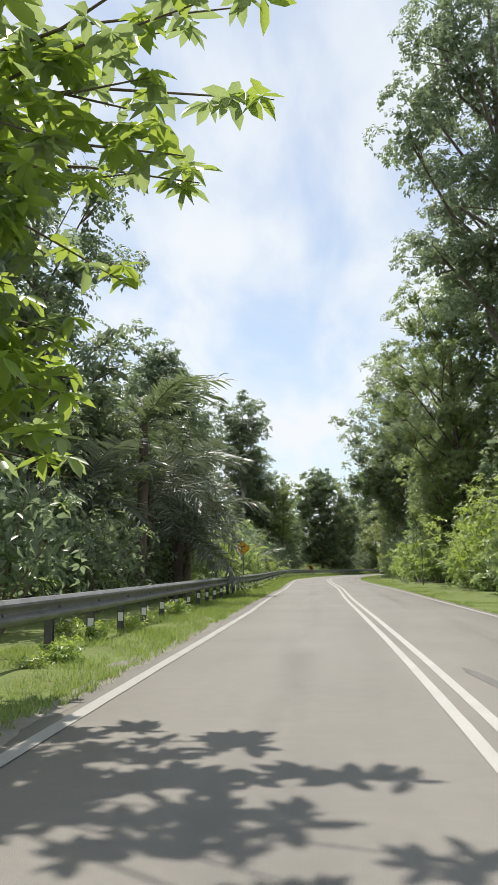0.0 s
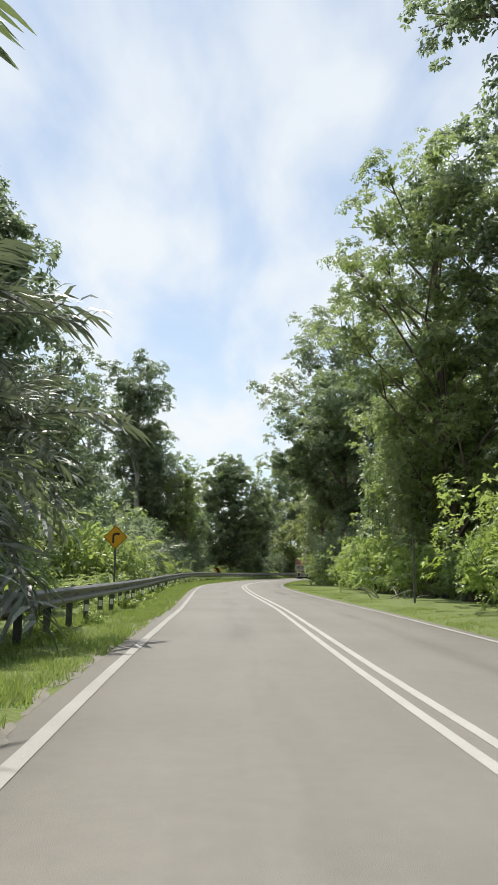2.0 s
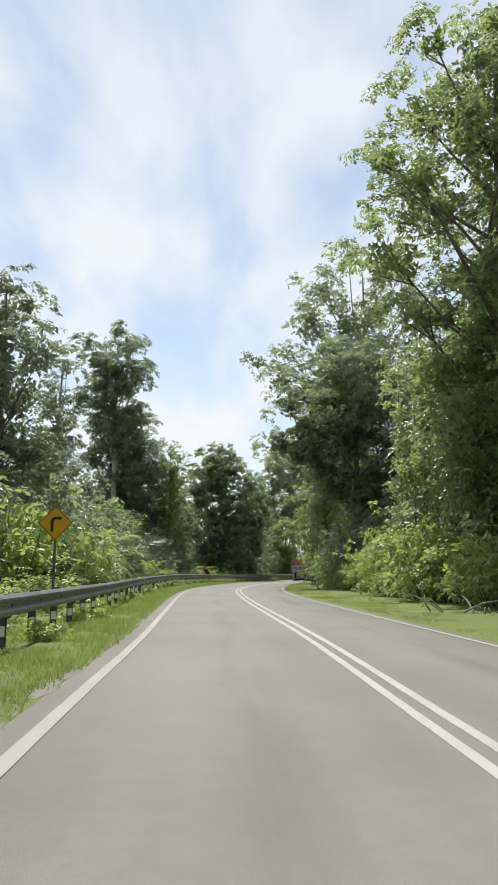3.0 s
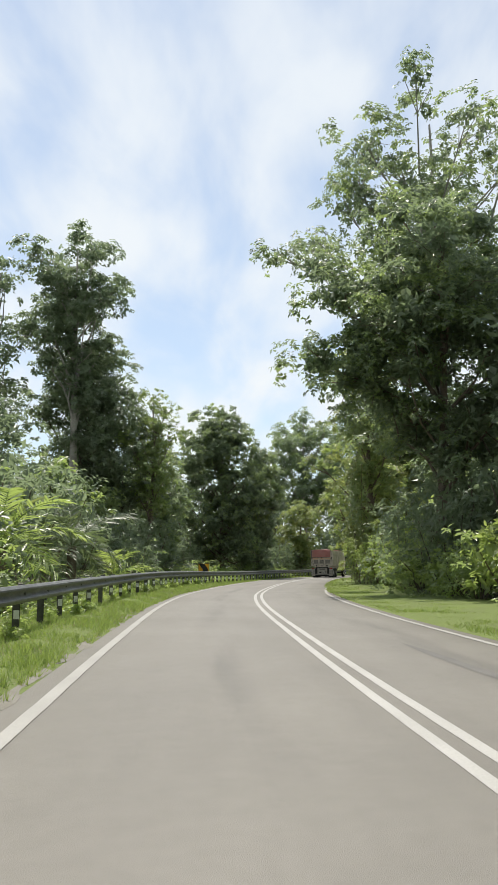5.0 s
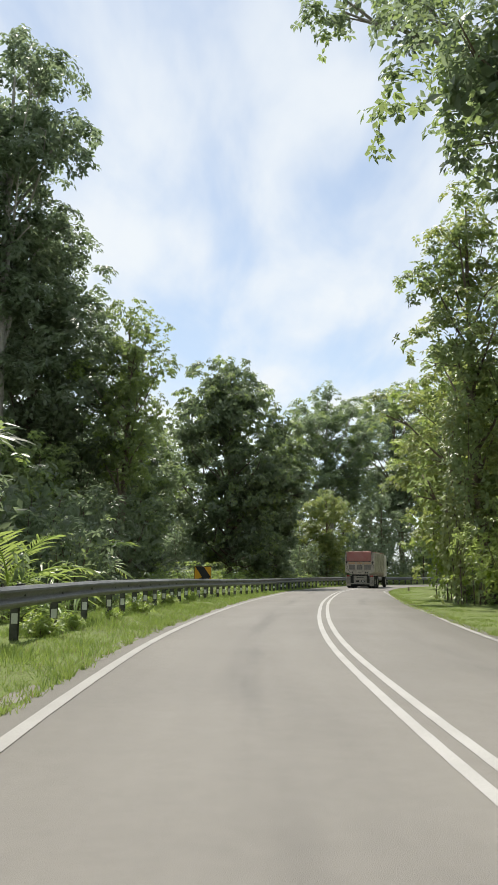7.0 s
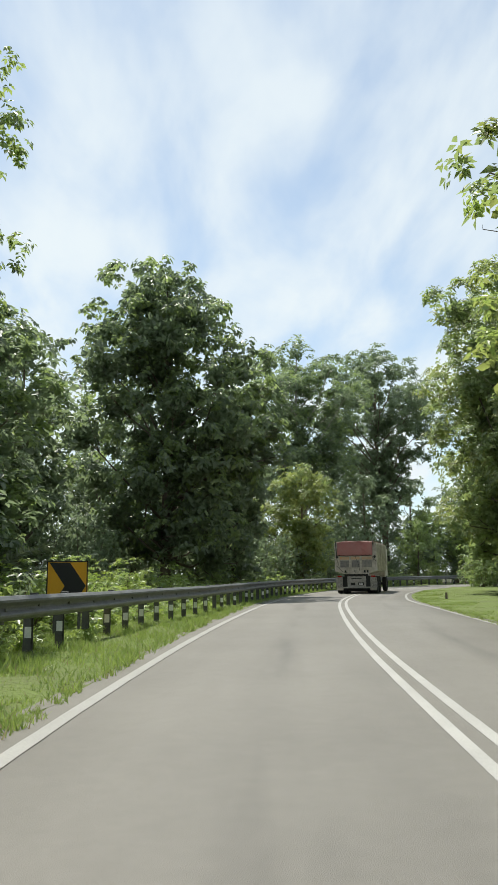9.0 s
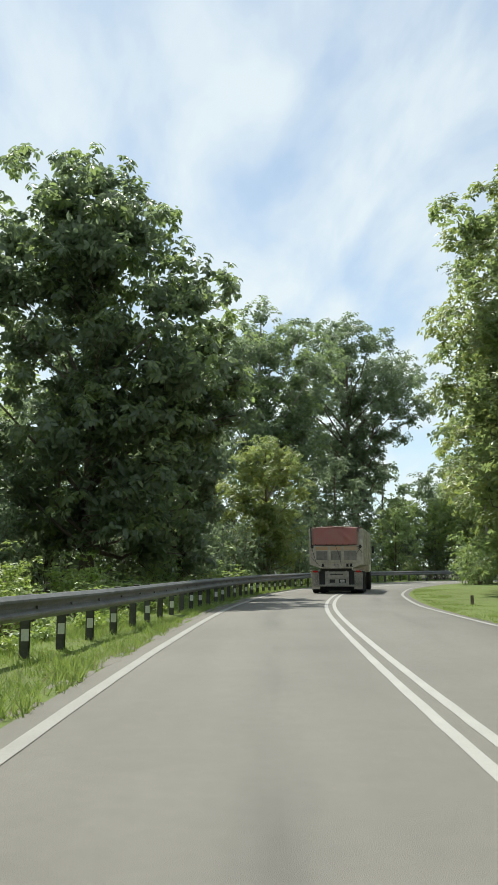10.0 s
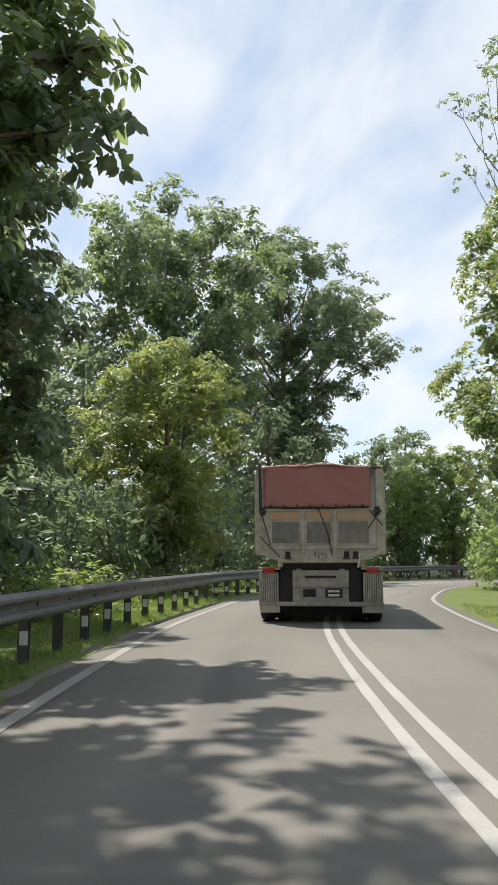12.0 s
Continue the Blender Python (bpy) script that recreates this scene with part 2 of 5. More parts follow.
PLATE = material("number_plate_black", (0.02, 0.02, 0.02), 0.4, vary=0.1, scale=10, fine=60, bump=0.05)


# ---- helpers of this scene ----
def mesh_of(name, verts, faces, mats, smooth=False):
    me = bpy.data.meshes.new(name)
    me.from_pydata([tuple(v) for v in verts], [], faces)
    for m in (mats if isinstance(mats, (list, tuple)) else [mats]):
        me.materials.append(m)
    if smooth:
        me.polygons.foreach_set("use_smooth", [True] * len(me.polygons))
    me.update()
    return me


def part(name, bm, mat, parent=None, label=""):
    """Links a bmesh (or a ready mesh) as one mesh object under a thing."""
    if isinstance(bm, bmesh.types.BMesh):
        me = bpy.data.meshes.new(name)
        bmesh.ops.recalc_face_normals(bm, faces=bm.faces)
        bm.to_mesh(me)
        bm.free()
        me.materials.append(mat)
    else:
        me = bm
    ob = new(name, me)
    if parent is not None:
        ob.parent = parent
    return tagged(ob, label)


def box(size, at=(0, 0, 0), bevel=0.0, turn=None, bm=None):
    """A bevelled block in a bmesh."""
    bm = bm or bmesh.new()
    m = Matrix.Translation(at) @ (turn or Matrix.Identity(4)) @ Matrix.Diagonal((*size, 1))
    made = bmesh.ops.create_cube(bm, size=1.0, matrix=m)
    if bevel:
        edges = list({e for v in made["verts"] for e in v.link_edges})
        bmesh.ops.bevel(bm, geom=edges, offset=bevel, segments=2, affect="EDGES", profile=0.6)
    return bm


def rod(a, b, r, r2=None, sides=10, bm=None):
    bm = bm or bmesh.new()
    a, b = Vector(a), Vector(b)
    q = (b - a).to_track_quat("Z", "Y").to_matrix().to_4x4()
    bmesh.ops.create_cone(bm, cap_ends=True, segments=sides, radius1=r, radius2=r if r2 is None else r2, depth=(b - a).length,
                          matrix=Matrix.Translation((a + b) / 2) @ q)
    return bm


def prism(outline, depth, m=None, bm=None):
    """A flat outline in x and z, pushed back along y by depth."""
    bm = bm or bmesh.new()
    front = [bm.verts.new((x, 0, z)) for x, z in outline]
    back = [bm.verts.new((x, depth, z)) for x, z in outline]
    n = len(outline)
    bm.faces.new(front); bm.faces.new(back[::-1])
    for i in range(n):
        bm.faces.new((front[i], back[i], back[(i + 1) % n], front[(i + 1) % n]))
    if m is not None:
        bmesh.ops.transform(bm, matrix=m, verts=front + back)
    return bm


def tube(points, radii, sides=7):
    """A bent tapering tube; returns verts and faces."""
    pts = np.array(points, float)
    way = np.gradient(pts, axis=0)
    way /= np.maximum(np.linalg.norm(way, axis=1), 1e-6)[:, None]
    ref = np.array([0.31, 0.9, 0.2])
    verts, faces = [], []
    for p, w, r in zip(pts, way, radii):
        a = np.cross(w, ref); a /= max(np.linalg.norm(a), 1e-6)
        b = np.cross(w, a)
        for k in range(sides):
            t = 2 * math.pi * k / sides
            verts.append(p + r * (a * math.cos(t) + b * math.sin(t)))
    for i in range(len(pts) - 1):
        for k in range(sides):
            c, d = i * sides + k, i * sides + (k + 1) % sides
            faces.append((c, d, d + sides, c + sides))
    return verts, faces


# ---- the road's middle line ----
MIDDLE = [(2.1, -60), (2.1, -20), (2.14, 0), (2.14, 10), (2.0, 20), (1.83, 30), (1.78, 45), (1.32, 62), (1.2, 72), (1.22, 78), (1.52, 86), (2.15, 92.5), (2.98, 99),
          (3.9, 105.5), (5.1, 112.6), (6.8, 121.7), (8.15, 127.8), (10.7, 136.5), (14.6, 146.3), (19.8, 154.9), (26.5, 162.3), (34.6, 168.2),
          (43.7, 172.3), (53.4, 174.7), (63.3, 175.7), (90, 175.7), (150, 174)]


def smooth_line(points, step=0.5):
    p = np.array(points, float)
    s = np.r_[0, np.cumsum(np.linalg.norm(np.diff(p, axis=0), axis=1))]
    fine = np.arange(0, s[-1], step)
    q = np.stack([np.interp(fine, s, p[:, k]) for k in (0, 1)], 1)
    k = int(5 / step) | 1
    pad = np.pad(q, ((k, k), (0, 0)), mode="reflect", reflect_type="odd")
    for _ in range(2):
        pad = np.stack([np.convolve(pad[:, c], np.ones(k) / k, mode="same") for c in (0, 1)], 1)
    return pad[k:-k]


LINE = smooth_line(MIDDLE)
WAY = np.gradient(LINE, axis=0)
WAY /= np.linalg.norm(WAY, axis=1)[:, None]
SIDE = np.stack([WAY[:, 1], -WAY[:, 0]], 1)          # to the right of the way
ARC = np.r_[0, np.cumsum(np.linalg.norm(np.diff(LINE, axis=0), axis=1))]


def beside(s, off):
    """The place at arc length s, off metres to the right of the middle line."""
    x = np.interp(s, ARC, LINE[:, 0]) + off * np.interp(s, ARC, SIDE[:, 0])
    y = np.interp(s, ARC, LINE[:, 1]) + off * np.interp(s, ARC, SIDE[:, 1])
    return x, y


def heading(s):
    return math.atan2(-np.interp(s, ARC, WAY[:, 0]), np.interp(s, ARC, WAY[:, 1]))


def ribbon(name, columns, mat, s0=0.0, s1=None, step=1.0, jitter=0.0, seed=0, rise=None):
    """A sheet along the road; columns are (offset, height)."""
    rng = np.random.default_rng(seed)
    ss = np.arange(s0, s1 or ARC[-1], step)
    verts, faces, flat = [], [], []
    for s in ss:
        for off, z in columns:
            o = off(s) if callable(off) else off
            flat.append((o, s))
            x, y = beside(s, o)
            edge = off is columns[0][0] or off is columns[-1][0]
            verts.append((x, y, z + (float(rise(s, o)) if rise else 0) + (rng.uniform(-jitter, jitter) if jitter and not edge else 0)))
    w = len(columns)
    for i in range(len(ss) - 1):
        for j in range(w - 1):
            a = i * w + j
            faces.append((a, a + 1, a + w + 1, a + w))
    me = mesh_of(name, verts, faces, mat, True)
    uv = me.uv_layers.new(name="UVMap")
    for lp in me.loops:
        uv.data[lp.index].uv = flat[lp.vertex_index]
    return me


# ---- ground, road, verges ----
g_v, g_f = [], []
steps = [-3000, -900, -300, -120, -60, -30, 0, 30, 60, 120, 300, 900, 3000]
for gy in steps:
    for gx in steps:
        g_v.append((gx + 10, gy + 90, -0.06))
for i in range(len(steps) - 1):
    for j in range(len(steps) - 1):
        a = i * len(steps) + j
        g_f.append((a, a + 1, a + len(steps) + 1, a + len(steps)))
tagged(new("ground", mesh_of("ground", g_v, g_f, SOIL)), "dark leaf-littered forest floor on both sides of the road", "ground", kind="structure")



def left_edge(s):
    """Offset of the left edge line."""
    return -float(np.interp(s, [70, 82, 100, 120, 140, 160, 174, 190, 210], [3.12, 3.0, 3.07, 3.0, 3.1, 3.15, 3.06, 2.87, 2.87]))


def right_edge(s):
    """Offset of the right edge line; the road widens where it enters the bend."""
    return float(np.interp(s, [86, 95, 108, 130, 148, 157, 168, 179, 187, 201], [2.87, 2.82, 2.64, 2.6, 2.9, 3.15, 3.15, 3.0, 2.68, 2.62]))


tagged(new("road", ribbon("road", [(lambda s: left_edge(s) - 0.36, -0.08), (lambda s: left_edge(s) - 0.31, -0.004), (-1.6, 0.0), (0, 0.0), (1.5, 0.0), (lambda s: right_edge(s) + 0.27, -0.004), (lambda s: right_edge(s) + 0.32, -0.08)], ASPHALT)),
    "pale worn grey asphalt road with a right-hand bend", "road", kind="structure")


def line_mesh(name, off, width, paint, s0=0.0, seed=1):
    """A painted line with slightly ragged edges, a film on the asphalt."""
    rng = np.random.default_rng(seed)
    ss = np.arange(s0, ARC[-1], 0.4)
    verts, faces = [], []
    for s in ss:
        for k in (-1, 1):
            x, y = beside(s, (off(s) if callable(off) else off) + k * width / 2 + rng.normal(0, 0.0015))
            verts.append((x, y, 0.003))
    for i in range(len(ss) - 1):
        faces.append((2 * i, 2 * i + 1, 2 * i + 3, 2 * i + 2))
    return mesh_of(name, verts, faces, paint)


for nm, off, wd in (("edge_line", left_edge, 0.135), ("centre_line", -0.13, 0.105), ("centre_line", 0.11, 0.105), ("edge_line", right_edge, 0.11)):
    tagged(new(nm, line_mesh(nm, off, wd, PAINT_DUSTY if nm == "edge_line" else PAINT, seed=int(wd * 1000))), "worn white painted line on the asphalt", "road marking", kind="structure")


def rail_offset(s):
    """How far left of the middle line the guardrail runs."""
    return -float(np.interp(s, [0, 152, 164, 171, 178, 188, 202, 235], [4.85, 4.85, 4.88, 4.65, 4.1, 3.68, 3.58, 3.8]))


def bank(s, off):
    """The low bank under the guardrail: its height along the road and across it."""
    return np.interp(s, [116, 138, 150, 160, 168, 176], [0, 0.09, 0.15, 0.12, 0.04, 0]) * np.interp(-off, [3.5, 4.6, 6.0, 9.5], [0, 1, 1, 0])




def tyre_mark(points, width):
    """A faint dark band that a braking wheel left on the surface."""
    p = np.array(points, float)
    u = np.linspace(0, len(p) - 1, 30)
    q = np.stack([np.interp(u, np.arange(len(p)), p[:, k]) for k in (0, 1)], 1)
    w = np.gradient(q, axis=0); w /= np.linalg.norm(w, axis=1)[:, None]
    verts, faces = [], []
    for i, (c, d) in enumerate(zip(q, w)):
        half = width / 2 * min(1, i / 6, (29 - i) / 6 + 0.05)
        verts += [(c[0] - d[1] * half, c[1] + d[0] * half, 0.003), (c[0] + d[1] * half, c[1] - d[0] * half, 0.003)]
    faces = [(2 * i, 2 * i + 1, 2 * i + 3, 2 * i + 2) for i in range(29)]
    return tagged(new("tyre_mark", mesh_of("tyre_mark", verts, faces, TYRE_MARK)), "dark curved tyre mark on the asphalt", "road marking", kind="structure")


tyre_mark([(2.9, 59.3), (2.75, 61.5), (2.62, 65.0)], 0.16)
tyre_mark([(2.75, 7.3), (2.66, 8.6), (2.55, 9.8)], 0.14)

tagged(new("verge_left", ribbon("verge_left", [(-9.5, -0.05), (-7.5, -0.02), (-5.5, 0.02), (-4.4, 0.03), (lambda s: left_edge(s) - 0.62, 0.02), (lambda s: left_edge(s) - 0.30, -0.008)], TURF, jitter=0.03, seed=3, rise=bank)),
       "grassy verge under the guardrail", "verge", kind="structure")


def shoulder(edge, side, seed):
    """A thin ragged skirt of sandy grit that has washed over the asphalt's edge."""
    rng = np.random.default_rng(seed)
    ss = np.arange(56, 210, 0.18)
    inner = np.interp(ss, [82, 90], [0.22, 0.33]) + 0.04 * np.sin(ss * 1.3) + 0.04 * np.sin(ss * 3.9 + 1) + rng.normal(0, 0.02, len(ss))
    outer = np.interp(ss, [82, 90], [0.62, 0.50]) + 0.05 * np.sin(ss * 0.8 + 2)
    verts, faces = [], []
    for s, a, b in zip(ss, inner, outer):
        for k, z in ((a, -0.0015), ((a + b) / 2, 0.007), (b, 0.006)):
            x, y = beside(s, edge(s) + side * k)
            verts.append((x, y, z + float(bank(s, edge(s) + side * k))))
    for i in range(len(ss) - 1):
        for j in range(2):
            q = 3 * i + j
            faces.append((q, q + 1, q + 4, q + 3))
    return tagged(new("shoulder", mesh_of("shoulder", verts, faces, GRIT)), "pale sandy grit along the broken asphalt edge", "shoulder", kind="structure")


shoulder(left_edge, -1, 5)
tagged(new("verge_right", ribbon("verge_right", [(lambda s: right_edge(s) + 0.24, -0.008), (lambda s: right_edge(s) + 0.5, 0.02), (4.2, 0.03), (5.5, 0.06), (7.2, 0.05), (8.5, -0.05)], TURF, jitter=0.03, seed=4)),
       "mown grass verge along the forest edge", "verge", kind="structure")


# ---- guardrail ----
def w_profile():
    """The W-shaped section of the beam: outward (towards the road) and height."""
    return [(0.0, -0.155), (0.02, -0.15), (0.075, -0.105), (0.08, -0.075), (0.02, -0.03), (0.005, 0.0),
            (0.02, 0.03), (0.08, 0.075), (0.075, 0.105), (0.02, 0.15), (0.0, 0.155)]


def rail_panel(s0, s1):
    prof = w_profile()
    outer = [(o, z) for o, z in prof]
    ring = outer + [(o - 0.006, z) for o, z in prof[::-1]]
    ss = np.linspace(s0 - 0.12, s1, 6)
    verts, faces = [], []
    for s in ss:
        for o, z in ring:
            x, y = beside(s, rail_offset(s) + 0.10 + o)
            verts.append((x, y, 0.665 + z + float(bank(s, -4.6))))
    n = len(ring)
    for i in range(len(ss) - 1):
        for j in range(n):
            a, b = i * n + j, i * n + (j + 1) % n
            faces.append((a, b, b + n, a + n))
    faces.append(tuple(range(n))[::-1])
    faces.append(tuple(range((len(ss) - 1) * n, len(ss) * n)))
    return mesh_of("rail_panel", verts, faces, ZINC)


guardrail = tagged(new("guardrail"), "weathered galvanised steel W-beam guardrail on posts", "guardrail")
x0, y0 = beside(50, rail_offset(50))
guardrail.location = (x0, y0, 0)
back = Matrix.Translation((-x0, -y0, 0))


def under(ob, parent):
    """Parents ob and keeps it where it stands."""
    ob.parent = parent
    ob.matrix_parent_inverse = back
    return ob


s = 52.0
while s < 262:
    under(part("rail_panel", rail_panel(s, s + 4.0), ZINC), guardrail)
    s += 4.0
bm = box((0.012, 0.10, 0.96), (-0.05, 0, 0.32))
box((0.11, 0.012, 0.96), (0.0, -0.045, 0.32), bm=bm)
box((0.11, 0.012, 0.96), (0.0, 0.045, 0.32), bm=bm)
post_ob = part("post", bm, ZINC_DARK)
post_me = post_ob.data
spacer_ob = part("spacer_block", box((0.10, 0.10, 0.34), (0, 0, 0), 0.008), ZINC_DARK)
refl_ob = part("reflector", box((0.006, 0.095, 0.15), (0, 0, 0), 0.002), WHITE)
bolt_ob = part("bolt", rod((0, 0, 0), (0.03, 0, 0), 0.022, sides=8), ZINC)
meshes = post_me, spacer_ob.data, refl_ob.data, bolt_ob.data
for o in (post_ob, spacer_ob, refl_ob, bolt_ob):
    bpy.data.objects.remove(o)
rng = random.Random(4)
s = 53.0
while s < 258:
    x, y = beside(s, rail_offset(s) - 0.02)
    turn = heading(s)
    place = Matrix.Translation((x, y, float(bank(s, -4.6)) + rng.uniform(-0.02, 0.02))) @ Matrix.Rotation(turn + rng.uniform(-0.06, 0.06), 4, "Z")
    p = new("post", meshes[0]); p.matrix_world = place; under(p, guardrail); p.matrix_basis = place
    sp = new("spacer_block", meshes[1]); sp.parent = p; sp.matrix_basis = pose(0.07, 0, 0.66)
    bo = new("bolt", meshes[3]); bo.parent = p; bo.matrix_basis = pose(0.125, 0, 0.665)
    if rng.random() < 0.86:
        # a white square that faces the traffic, low on the post
        re = new("reflector", meshes[2]); re.parent = p; re.matrix_basis = pose(0.015, -0.056, 0.31 + rng.uniform(-0.02, 0.02), 0, 0, 90)
    s += 2.0 if s < 150 else 1.3


# ---- signs ----
def curve_sign(m):
    """Diamond warning sign with the black bent arrow of a sharp right bend."""
    sign = tagged(new("warning_sign"), "yellow diamond road sign with a black bent arrow on a post", "road sign")
    sign.matrix_basis = m
    part("post", rod((0, 0.04, -0.15), (0, 0.04, 2.62), 0.038, sides=12), ZINC_DARK, sign)
    r = 0.50
    plate = part("plate", prism([(0, 2.49 - r), (r, 2.49), (0, 2.49 + r), (-r, 2.49)], 0.012), SIGN_YELLOW, sign, "yellow diamond plate")
    bm = bmesh.new()
    for k in range(4):
        a, b = [(0, -1), (1, 0), (0, 1), (-1, 0)][k], [(1, 0), (0, 1), (-1, 0), (0, -1)][k]
        ro, ri = r * 0.955, r * 0.90
        prism([(a[0] * ro, 2.49 + a[1] * ro), (b[0] * ro, 2.49 + b[1] * ro), (b[0] * ri, 2.49 + b[1] * ri), (a[0] * ri, 2.49 + a[1] * ri)], 0.004, pose(0, -0.004, 0), bm)
    part("border", bm, SIGN_BLACK, plate, "thin black border")
    arrow = [(-0.13, 2.25), (-0.05, 2.25), (-0.05, 2.53), (-0.03, 2.575), (0.01, 2.59), (0.10, 2.59), (0.10, 2.555), (0.20, 2.625), (0.10, 2.695), (0.10, 2.665),
             (0.0, 2.665), (-0.08, 2.64), (-0.12, 2.59), (-0.13, 2.53)]
    part("arrow", prism(arrow, 0.004, pose(0, -0.005, 0)), SIGN_BLACK, plate, "black bent arrow")
    for z in (2.30, 2.68):
        part("bracket", box((0.16, 0.03, 0.04), (0, 0.02, z), 0.005), ZINC_DARK, sign)
    return sign


def chevron_sign(m):
    """Yellow board with one broad black chevron that points along the bend."""
    sign = tagged(new("chevron_sign"), "yellow chevron board with a black arrow behind the guardrail", "road sign")
    sign.matrix_basis = m
    w, z0, z1 = 0.37, 0.50, 1.38
    for x in (-0.22, 0.22):
        part("post", box((0.05, 0.05, 1.75), (x, 0.045, 0.52), 0.006), ZINC_DARK, sign)
    board = part("board", prism([(-w, z0), (w, z0), (w, z1), (-w, z1)], 0.016), SIGN_YELLOW, sign, "yellow board")
    zm = (z0 + z1) / 2
    part("chevron", prism([(-0.32, z1 - 0.03), (0.05, z1 - 0.03), (0.34, zm), (0.05, z0 + 0.03), (-0.32, z0 + 0.03), (-0.04, zm)], 0.004, pose(0, -0.005, 0)),
         SIGN_BLACK, board, "broad black chevron")
    bm = bmesh.new()
    for a, b, c, d in ((-w, z0, w, z0 + 0.02), (-w, z1 - 0.02, w, z1), (-w, z0, -w + 0.02, z1), (w - 0.02, z0, w, z1)):
        prism([(a, b), (c, b), (c, d), (a, d)], 0.006, pose(0, -0.006, 0), bm)
    part("border", bm, SIGN_BLACK, board, "black rim")
    return sign


curve_sign(pose(-4.55, 53.6, 0, 0, 0, -2))
chevron_sign(pose(-1.08, 107.7, 0.03, 0, 0, -8))

pole = tagged(new("marker_pole"), "thin grey steel pole standing on the grass verge", "pole")
pole.matrix_basis = pose(6.75, 48.9, 0)
part("shaft", rod((0, 0, -0.1), (0, 0, 2.28), 0.038, 0.034, 12), ZINC_DARK, pole)
part("cap", rod((0, 0, 2.28), (0, 0, 2.31), 0.040, 0.024, 12), ZINC_DARK, pole)
stick = tagged(new("marker_stake"), "short dark stake in the grass by the bend", "stake")
stick.matrix_basis = pose(12.2, 126.2, 0)
part("shaft", rod((0, 0, -0.1), (0, 0, 0.30), 0.06, 0.05, 8), BARK, stick)


# ---- the tipper truck ----
def tipper_truck(m):
    t = tagged(new("tipper_truck"), "dusty grey tipper truck with a red canvas cover", "truck")
    t.matrix_basis = m
    hw = 1.28
    # body: rear face at y = 0, box runs ahead along +y
    shell = [(-hw, 1.36), (-0.72, 1.17), (0.72, 1.17), (hw, 1.36), (hw, 3.05), (-hw, 3.05)]
    bm = prism(shell, 5.6, pose(0, 0.06, 0))
    bmesh.ops.bevel(bm, geom=[e for e in bm.edges], offset=0.02, segments=2, affect="EDGES")
    body = part("cargo_body", bm, BODY_STEEL, t, "dusty grey steel cargo box")
    for k in range(8):
        y = 0.5 + 0.68 * k
        for x in (-hw - 0.03, hw + 0.03):
            part("side_rib", box((0.07, 0.09, 1.66), (x, y, 2.2), 0.01), BODY_STEEL, body)
    # tailgate with its frame and three sunk panels
    gate = part("tailgate", prism([(-1.22, 1.38), (-0.72, 1.19), (0.72, 1.19), (1.22, 1.38), (1.22, 2.26), (-1.22, 2.26)], 0.05, pose(0, 0.0, 0)), BODY_STEEL, t, "scraped grey tailgate")
    for a, b in ((-0.98, -0.40), (-0.28, 0.24), (0.36, 0.98)):
        part("orange_band", box((b - a, 0.02, 0.16), ((a + b) / 2, -0.012, 2.12), 0.004), PANEL_ORANGE, gate, "faded orange painted band")
        part("panel", box((b - a - 0.04, 0.016, 0.42), ((a + b) / 2, -0.012, 1.78), 0.004), PANEL_DARK, gate, "scraped dark steel panel")
    for x in (-0.34, 0.30):
        part("upright_rib", box((0.07, 0.06, 0.86), (x, -0.028, 1.80), 0.012), BODY_STEEL, gate)
    for z in (1.48, 2.23):
        part("cross_rib", box((2.3, 0.05, 0.06), (0, -0.024, z), 0.012), BODY_STEEL, gate)
    for x in (-0.64, 0.52, 0.70):
        part("latch", box((0.10, 0.07, 0.14), (x, -0.045, 1.33), 0.015), DARK_IRON, gate)
        part("latch_pin", rod((x - 0.07, -0.06, 1.27), (x + 0.07, -0.06, 1.27), 0.02, sides=8), ZINC_DARK, gate)
    part("gate_hook", rod((0.78, -0.05, 1.36), (0.74, -0.06, 1.08), 0.018, sides=8), WHITE, gate, "pale bent steel hook")
    for x in (-1.14, 1.14):
        part("gate_hinge", box((0.10, 0.09, 0.16), (x, -0.04, 2.20), 0.02), DARK_IRON, gate)
        part("hinge_pin", rod((x - 0.08, -0.07, 2.20), (x + 0.08, -0.07, 2.20), 0.022, sides=8), ZINC_DARK, gate)
    for a, b in ((-1.20, -0.72), (0.72, 1.20)):
        ang = math.atan2(1.19 - 1.38, 0.5) * (1 if a < 0 else -1)
        part("lower_lip", box((0.54, 0.05, 0.05), ((a + b) / 2, -0.02, 1.30), 0.012, Matrix.Rotation(-ang, 4, "Y")), BODY_STEEL, gate)
    part("lower_lip", box((1.46, 0.05, 0.06), (0, -0.02, 1.215), 0.012), BODY_STEEL, gate, "dented pale lower lip")
    # the painted mark on the lower edge, as bars
    for dx, dz, wd, hg in ((-0.10, 0.02, 0.05, 0.10), (-0.03, -0.01, 0.04, 0.13), (0.04, 0.02, 0.06, 0.05), (0.11, -0.01, 0.03, 0.11)):
        part("mark_bar", box((wd, 0.008, hg), (dx, -0.004, 1.33 + dz), 0.001), PANEL_DARK, gate, "dark worn painted mark")
    # corner posts
    for x in (-1, 1):
        part("corner_post", box((0.16, 0.10, 1.72), (x * 1.20, 0.02, 2.19), 0.02), BODY_STEEL, t)
    part("cover_pole", rod((1.06, -0.05, 2.9), (1.06, -0.05, 3.22), 0.025, sides=10), ZINC, t, "upright steel pole of the cover")
    part("cover_arm", rod((-1.18, -0.03, 2.2), (-1.20, -0.03, 3.16), 0.03, sides=10), ZINC_DARK, t)
